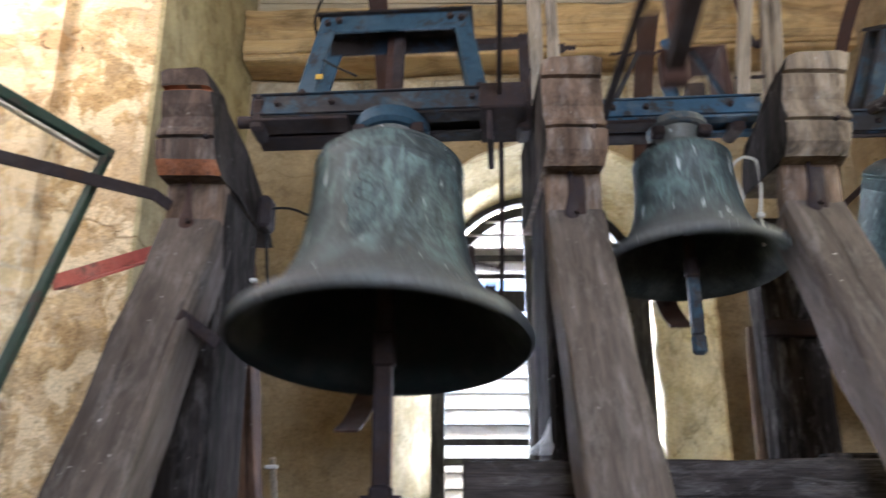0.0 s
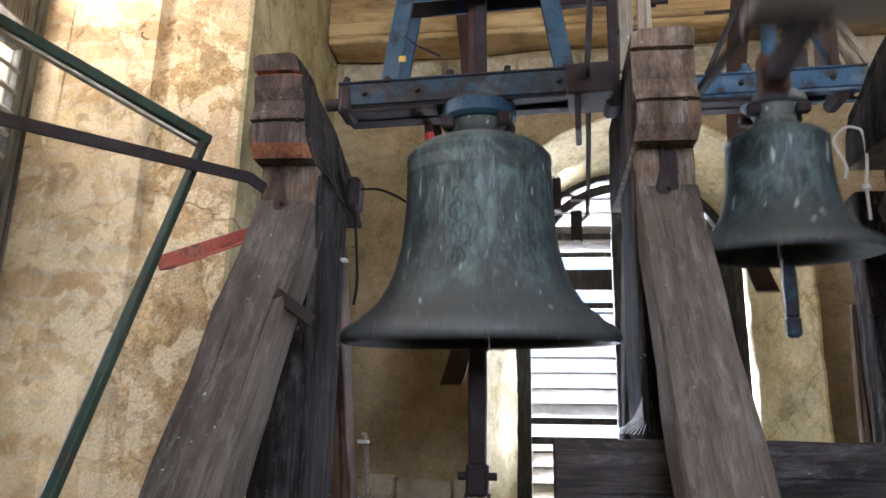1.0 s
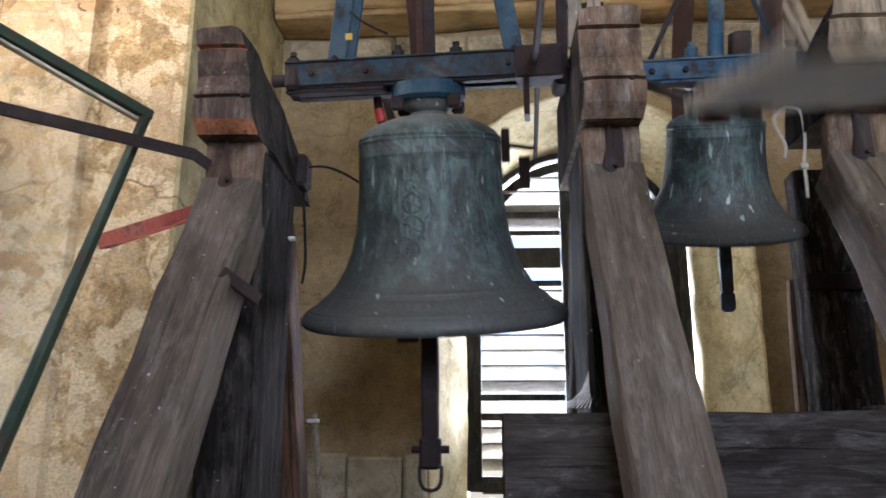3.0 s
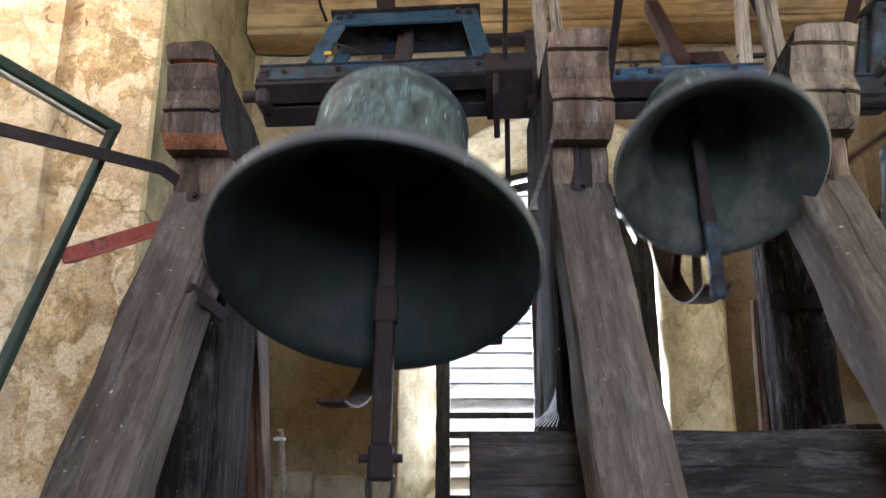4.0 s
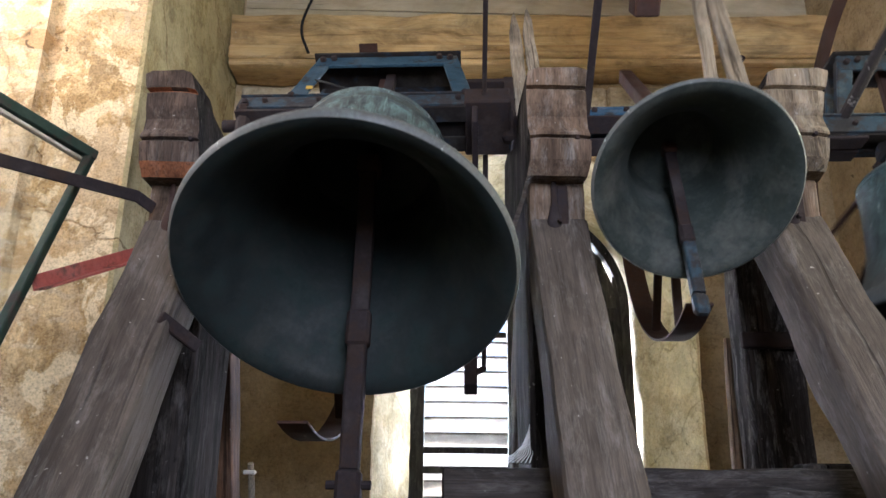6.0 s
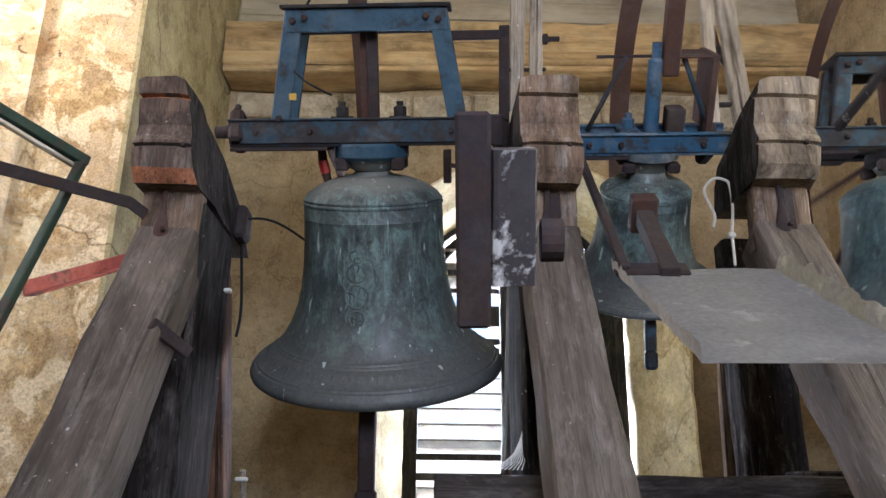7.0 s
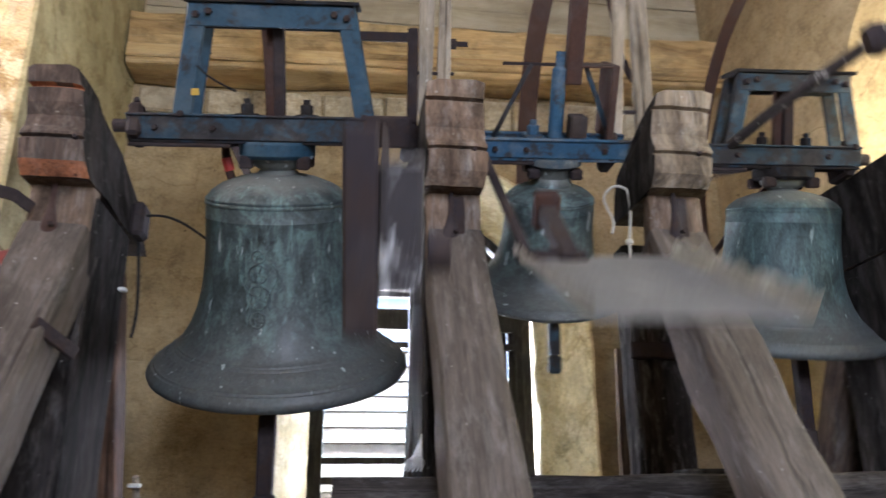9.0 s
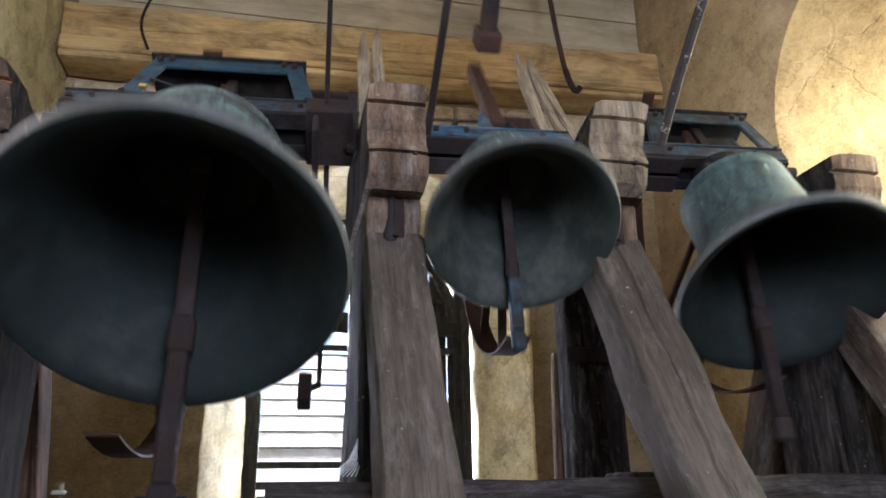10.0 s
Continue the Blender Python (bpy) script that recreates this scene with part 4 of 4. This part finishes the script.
# the small bell
bell_2 = thing("church_bell", "small swinging bronze bell with a zinc counterweight tray", "bell", pose(0.80, AXIS_Y, AXIS_Z - 0.005))
bell_body(bell_2, 0.66, BRONZE_SMALL, BRONZE_LIME, 0.035)
yoke_parts(bell_2, -0.275, 0.27, 0.8, BLUE_DUSTY, BLUE_BRIGHT, BLUE_BRIGHT, 0.75, 0.018)
clapper_2 = clapper(bell_2, 0.66, 0.27)
part("mast", lathe([(0, 0.02), (0.026, 0.02), (0.026, 0.27), (0.017, 0.28), (0.017, 0.33), (0, 0.33)], 20), BLUE_BRIGHT, bell_2, "blue steel pipe", smooth=True)
tube("cross_rod", [(-0.2, 0, 0.285), (0.2, 0, 0.285)], 0.006, IRON, bell_2, smooth=0)
tube("stay", [(-0.22, 0, 0.03), (-0.10, 0, 0.285)], 0.009, BLUE_DIRTY, bell_2, smooth=0)
tube("stay", [(0.20, 0, 0.03), (0.09, 0, 0.285)], 0.009, BLUE_DIRTY, bell_2, smooth=0)
part("side_plate", block(0.18, 0.205, -0.03, 0.15, 0.03, 0.29, 0.004), RUST, bell_2)
part("motor_box", block(0.045, 0.105, -0.05, 0.03, 0.03, 0.115, 0.006), IRON, bell_2)
part("tall_arm", block(0.02, 0.075, -0.03, 0.03, 0.22, 0.94, 0.004), RUST, bell_2, "rusty steel arm")
part("arm_head", block(-0.14, -0.062, -0.47, -0.41, -0.175, -0.062, 0.006), RUST, bell_2)
bar("tray_arm", (-0.101, -0.41, -0.12), (-0.115, -0.87, -0.135), 0.05, 0.05, IRON, bell_2, "rusty steel arm")
part("gear_cover", block(0.02, 0.20, -0.03, 0.15, 0.279, 0.285, 0.002), RUST, bell_2, "rusty sheet cover")
bar("tray_stay", (-0.255, -0.04, -0.03), (-0.225, -0.85, -0.125), 0.024, 0.024, IRON, bell_2)
part("tray_foot", block(-0.25, -0.06, -0.86, -0.80, -0.145, -0.125, 0.006), IRON, bell_2)


def tray(b):
    """Zinc sheet with ragged turned-up sides."""
    bm = bmesh.new()
    nx, ny = 10, 44
    grid = []
    for j in range(ny + 1):
        v = j / ny
        y, z = -0.80 - 0.63 * v, -0.145 + 0.09 * v
        row = []
        for i in range(nx + 3):
            lift = 0.0
            if i == 0:
                x, lift = -0.275, 0.032 + 0.018 * noise.noise(Vector((0, v * 14, 1))) + 0.014 * noise.noise(Vector((3, v * 47, 1)))
            elif i == nx + 2:
                x, lift = 0.155, 0.05 + 0.02 * noise.noise(Vector((5, v * 14, 1))) + 0.012 * noise.noise(Vector((7, v * 47, 1)))
            else:
                x = -0.27 + 0.42 * (i - 1) / nx
            x += 0.02 + 0.055 * v + 0.006 * noise.noise(Vector((x * 4, v * 9, 3)))
            row.append(bm.verts.new((x, y, z + lift + 0.004 * noise.noise(Vector((x * 7, v * 7, 0))))))
        grid.append(row)
    for p, q in zip(grid, grid[1:]):
        for i in range(len(p) - 1):
            bm.faces.new((p[i], p[i + 1], q[i + 1], q[i]))
    bmesh.ops.solidify(bm, geom=list(bm.faces), thickness=0.004)
    return part("tray", bm, ZINC, b, "dusty grey zinc counterweight tray")


tray(bell_2)
rope_wheel(bell_2, 0.02, 0.72, 20, 152, 0.08)

# the third bell
bell_3 = thing("church_bell", "swinging bronze bell with bright turquoise patina", "bell", pose(1.685, AXIS_Y, AXIS_Z))
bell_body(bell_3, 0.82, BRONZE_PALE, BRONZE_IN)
yoke_parts(bell_3, -0.41, 0.255, 0.85, BLUE_DARK, BLUE_DARK)
clapper_3 = clapper(bell_3, 0.80, 0.36)
trapeze(bell_3, 0.46, 0.36, 0.30, 0.85, BLUE_DIRTY, BLUE_DARK)
tube("lever", [(-0.24, -0.02, 0.02), (-0.2, -0.4, 0.15), (-0.12, -0.95, 0.3)], 0.019, SPOTTED, bell_3, "rusty iron lever spotted with droppings", smooth=1)
part("lever_knob", lathe([(0, -0.03), (0.04, -0.025), (0.048, 0.0), (0.04, 0.025), (0, 0.03)], 20), IRON, bell_3, m=pose(-0.15, -0.78, 0.25, 20, 70), smooth=True)
swing_board(bell_3, -0.634, 0.045, 0.86)
swing_board(bell_3, -0.519, 0.066, 0.80, -0.075)
bar("board_cleat", (-0.66, 0.02, 0.16), (-0.38, 0.02, 0.16), 0.03, 0.012, IRON, bell_3, up=(0, 1, 0))
rope_wheel(bell_3, 0.02, 0.84, 8, 160)

# ---------------------------------------------------------------- the north end above the bells
roof_beam = thing("roof_beam", "yellow squared pine beam along the top of the wall", "beam", pose(-1.03, 3.63, 3.84))
beam("timber", (0, 0, 0), (3.17, 0, 0.085), 0.30, 0.23, PINE, roof_beam, up=(0, 0, 1), seed=31, rough=0.012)
bar("lip", (0, -0.124, -0.085), (3.17, -0.124, 0.0), 0.075, 0.03, PINE, roof_beam, up=(0, 0, 1), bevel=0.012)
x = -1.0
while x < 2.1:
    w = random.uniform(0.2, 0.38)
    part("stone", block(x, min(x + w - 0.012, 2.14), 3.722 + random.uniform(-0.012, 0.01), 3.78, 3.54 + random.uniform(-0.01, 0.01) , 3.675 + 0.027 * (x + 1), 0.012), STONE, wall_n, m=pose(0, -3.75, 0))
    x += w
z = 3.93
while z < 4.66:
    bar("plank", (-1.02, -0.024 + random.uniform(-0.005, 0.005), z + 0.11), (2.14, -0.024, z + 0.11 + random.uniform(0.0, 0.006)), 0.235, 0.03, BOARD, wall_n, up=(0, 0, 1))
    z += 0.243


hanging = thing("hanging_rod", "rusty hooked iron rod hanging before the roof beam", "rod", pose(1.50, 3.36, 3.66))
tube("rod", [(-0.10, 0, 1.03), (-0.05, 0, 0.45), (0.0, 0, 0.12)], 0.014, RUST, hanging, smooth=1)
tube("hook", [(0.0, 0, 0.14), (0.02, -0.01, 0.04), (0.045, -0.02, 0.0), (0.065, -0.02, 0.03)], 0.017, IRON, hanging, smooth=2)

# ---------------------------------------------------------------- cables, clips and ironwork at the trusses
cable = thing("black_cable", "thin black cable from a switch box on the oak upright", "cable", pose(-0.64, 2.62, 2.545))
part("switch_box", block(-0.015, 0.03, -0.05, 0.05, -0.075, 0.045, 0.012), IRON, cable)
tube("lead", [(0.02, -0.02, 0.0), (0.09, 0.0, 0.012), (0.16, 0.03, -0.01), (0.24, 0.06, -0.06)], 0.0045, BLACK, cable)
tube("drop_lead", [(0.0, 0.04, -0.07), (0.0, 0.10, -0.2), (0.004, 0.12, -0.32), (-0.002, 0.1, -0.40)], 0.0055, BLACK, cable)
clip = thing("cable_clip", "small white plastic cable clip on dark timber", "clip", pose(-0.652, 2.56, 2.27), "cable clips")
part("clip", block(-0.006, 0.018, -0.014, 0.014, -0.006, 0.006, 0.003), WHITE, clip)
conduit = thing("cable_conduit", "pale grey conduit down the edge of the rear brace", "conduit", pose(-0.655, 2.82, 0))
tube("pipe", [(0.004, 0.24, 1.70), (0.006, 0.29, 1.6), (0.012, 0.42, 1.3)], 0.012, LATH, conduit, smooth=1)
part("saddle", block(-0.016, 0.03, 0.205, 0.235, 1.66, 1.675, 0.004), WHITE, conduit)
peg = thing("iron_peg", "bent black iron peg driven into the brace", "peg", pose(-0.652, 2.01, 1.985))
bar("peg", (-0.03, -0.05, 0.038), (0.05, 0.04, -0.024), 0.036, 0.014, IRON, peg, up=(0, 0, 1))

loop = thing("white_cord", "white cord tied in a loop on the truss", "cord", pose(0.952, 2.32, 2.53))
tube("cord", [(0.93 * u, 0, 0.93 * w) for u, w in ((0.0, -0.087), (0.015, -0.04), (-0.02, 0.03), (-0.018, 0.065), (0.02, 0.101), (0.055, 0.097), (0.077, 0.082), (0.078, -0.02), (0.062, -0.116), (0.064, -0.16), (0.063, -0.225))], 0.0048, CORD, loop)
part("knot", block(0.045, 0.07, -0.01, 0.01, -0.117, -0.099, 0.004), CORD, loop)

# cobweb in the corner of the sill and the middle truss
web = thing("cobweb", "torn white cobweb between the beam and the upright", "cobweb", pose(0.30, 2.2, 1.68))
for i in range(9):
    a = 0.012 * i
    tube("strand", [(-0.10 + a, 0.0, 0.0), (-0.03 + 0.4 * a, 0.01, 0.03), (0.0 + 0.1 * a, 0.02, 0.09 + 0.006 * i)], 0.0014, WEB, web, n=4, smooth=1)

wire = thing("hanging_wire", "loose black wire hanging before the roof beam", "wire", pose(-0.55, 3.3, 3.6))
tube("wire", [(0.06, 0, 1.1), (0.03, 0, 0.5), (-0.06, 0.02, 0.3), (-0.09, 0.02, 0.17), (-0.04, 0.03, 0.05)], 0.007, BLACK, wire)
x = -1.03
while x < -0.32:
    w = random.uniform(0.16, 0.3)
    part("ledge_stone", block(x, min(x + w - 0.008, -0.25), 3.66 + random.uniform(-0.01, 0.01), 3.76, 1.0, 1.53 + random.uniform(-0.012, 0.012), 0.012), STONE, wall_n, m=pose(0, -3.75, 0))
    x += w

# glazed frame with its irons before the west niche
glazed = thing("glazed_frame", "old green-painted steel frame with dusty glass, propped before the wall", "window frame")
CORNER, LEFT, FOOT = Vector((-0.985, 2.09, 2.53)), Vector((-1.365, 1.575, 2.66)), Vector((-0.986, 1.52, 1.438))
bar("top_bar", LEFT, CORNER + (CORNER - LEFT) * 0.02, 0.032, 0.036, GREEN, glazed, up=(0, 0, 1))
bar("putty", LEFT - Vector((0, 0, 0.021)), CORNER - Vector((0.02, 0, 0.019)), 0.010, 0.024, LATH, glazed, up=(0, 0, 1))
bar("side_bar", FOOT, CORNER, 0.024, 0.028, GREEN, glazed, up=(1, 0, 0))
bar("putty", FOOT - Vector((0.016, 0, 0)), CORNER - Vector((0.016, 0, 0.03)), 0.008, 0.022, LATH, glazed, up=(1, 0, 0))
pane = bmesh.new()
corners = [CORNER, LEFT, LEFT + FOOT - CORNER, FOOT]
nrm = (LEFT - CORNER).cross(FOOT - CORNER).normalized() * 0.004
pv = [pane.verts.new(c) for c in corners] + [pane.verts.new(c + nrm) for c in corners]
for f in ((0, 1, 2, 3), (7, 6, 5, 4), (0, 4, 5, 1), (1, 5, 6, 2), (2, 6, 7, 3), (3, 7, 4, 0)):
    pane.faces.new([pv[i] for i in f])
pane_ob = part("pane", pane, GLASS, glazed, "dusty glass pane")
pane_ob.visible_shadow = False
strap = thing("iron_strap", "long dark flat iron strap with bolt holes fixed to the truss", "strap")
bar("strap", (-1.291, 1.55, 2.367), (-0.83, 2.10, 2.405), 0.008, 0.036, IRON, strap, up=(0.7, -0.7, 0))
bar("strap_end", (-0.835, 2.095, 2.405), (-0.80, 2.14, 2.385), 0.008, 0.036, IRON, strap, up=(0.7, -0.7, 0))
red = thing("red_stay", "red painted angle iron stay behind the brace", "stay")
angle_iron("stay", (-0.984, 1.9, 2.07), (-0.85, 2.25, 2.265), 0.04, 0.006, RED, red, up=(0, 0, 1))

# ---------------------------------------------------------------- swinging
# mean tilt, its drift, cosine and sine swing with their growth, reference time, period
SWING_1 = (5.3, 0.05, 30.5, 1.42, 0.2, 0.16, 8.05, 2.12)
SWING_2 = (4.7, -0.06, 42.9, 0.82, 9.6, -1.5, 8.05, 2.18)
SWING_3 = (3.5, 0.0, 36.5, 0.0, 0.0, 0.0, 9.77, 2.13)


def tilt_at(t, mean, drift, c, dc, s, ds, ref, period):
    turn = 2 * math.pi * (t - ref) / period
    return mean + drift * (t - 5) + (c + dc * (t - 5)) * math.cos(turn) + (s + ds * (t - 5)) * math.sin(turn)


def motions():
    for b, c, k, s in ((bell_1, clapper_1, 1.0, SWING_1), (bell_2, clapper_2, 0.66, SWING_2), (bell_3, clapper_3, 0.80, SWING_3)):
        home = b.location.copy()
        rows, hang = [], []
        for i in range(101):
            t = i / 10
            a = tilt_at(t, *s)
            rows.append((t, pose(*home, -a, 0, -4.5)))
            hang.append((t, pose(0, 0, -0.26 * k, 180 + max(-29, min(29, 0.82 * a)))))
        walk(b, rows)
        walk(c, hang)


motions()
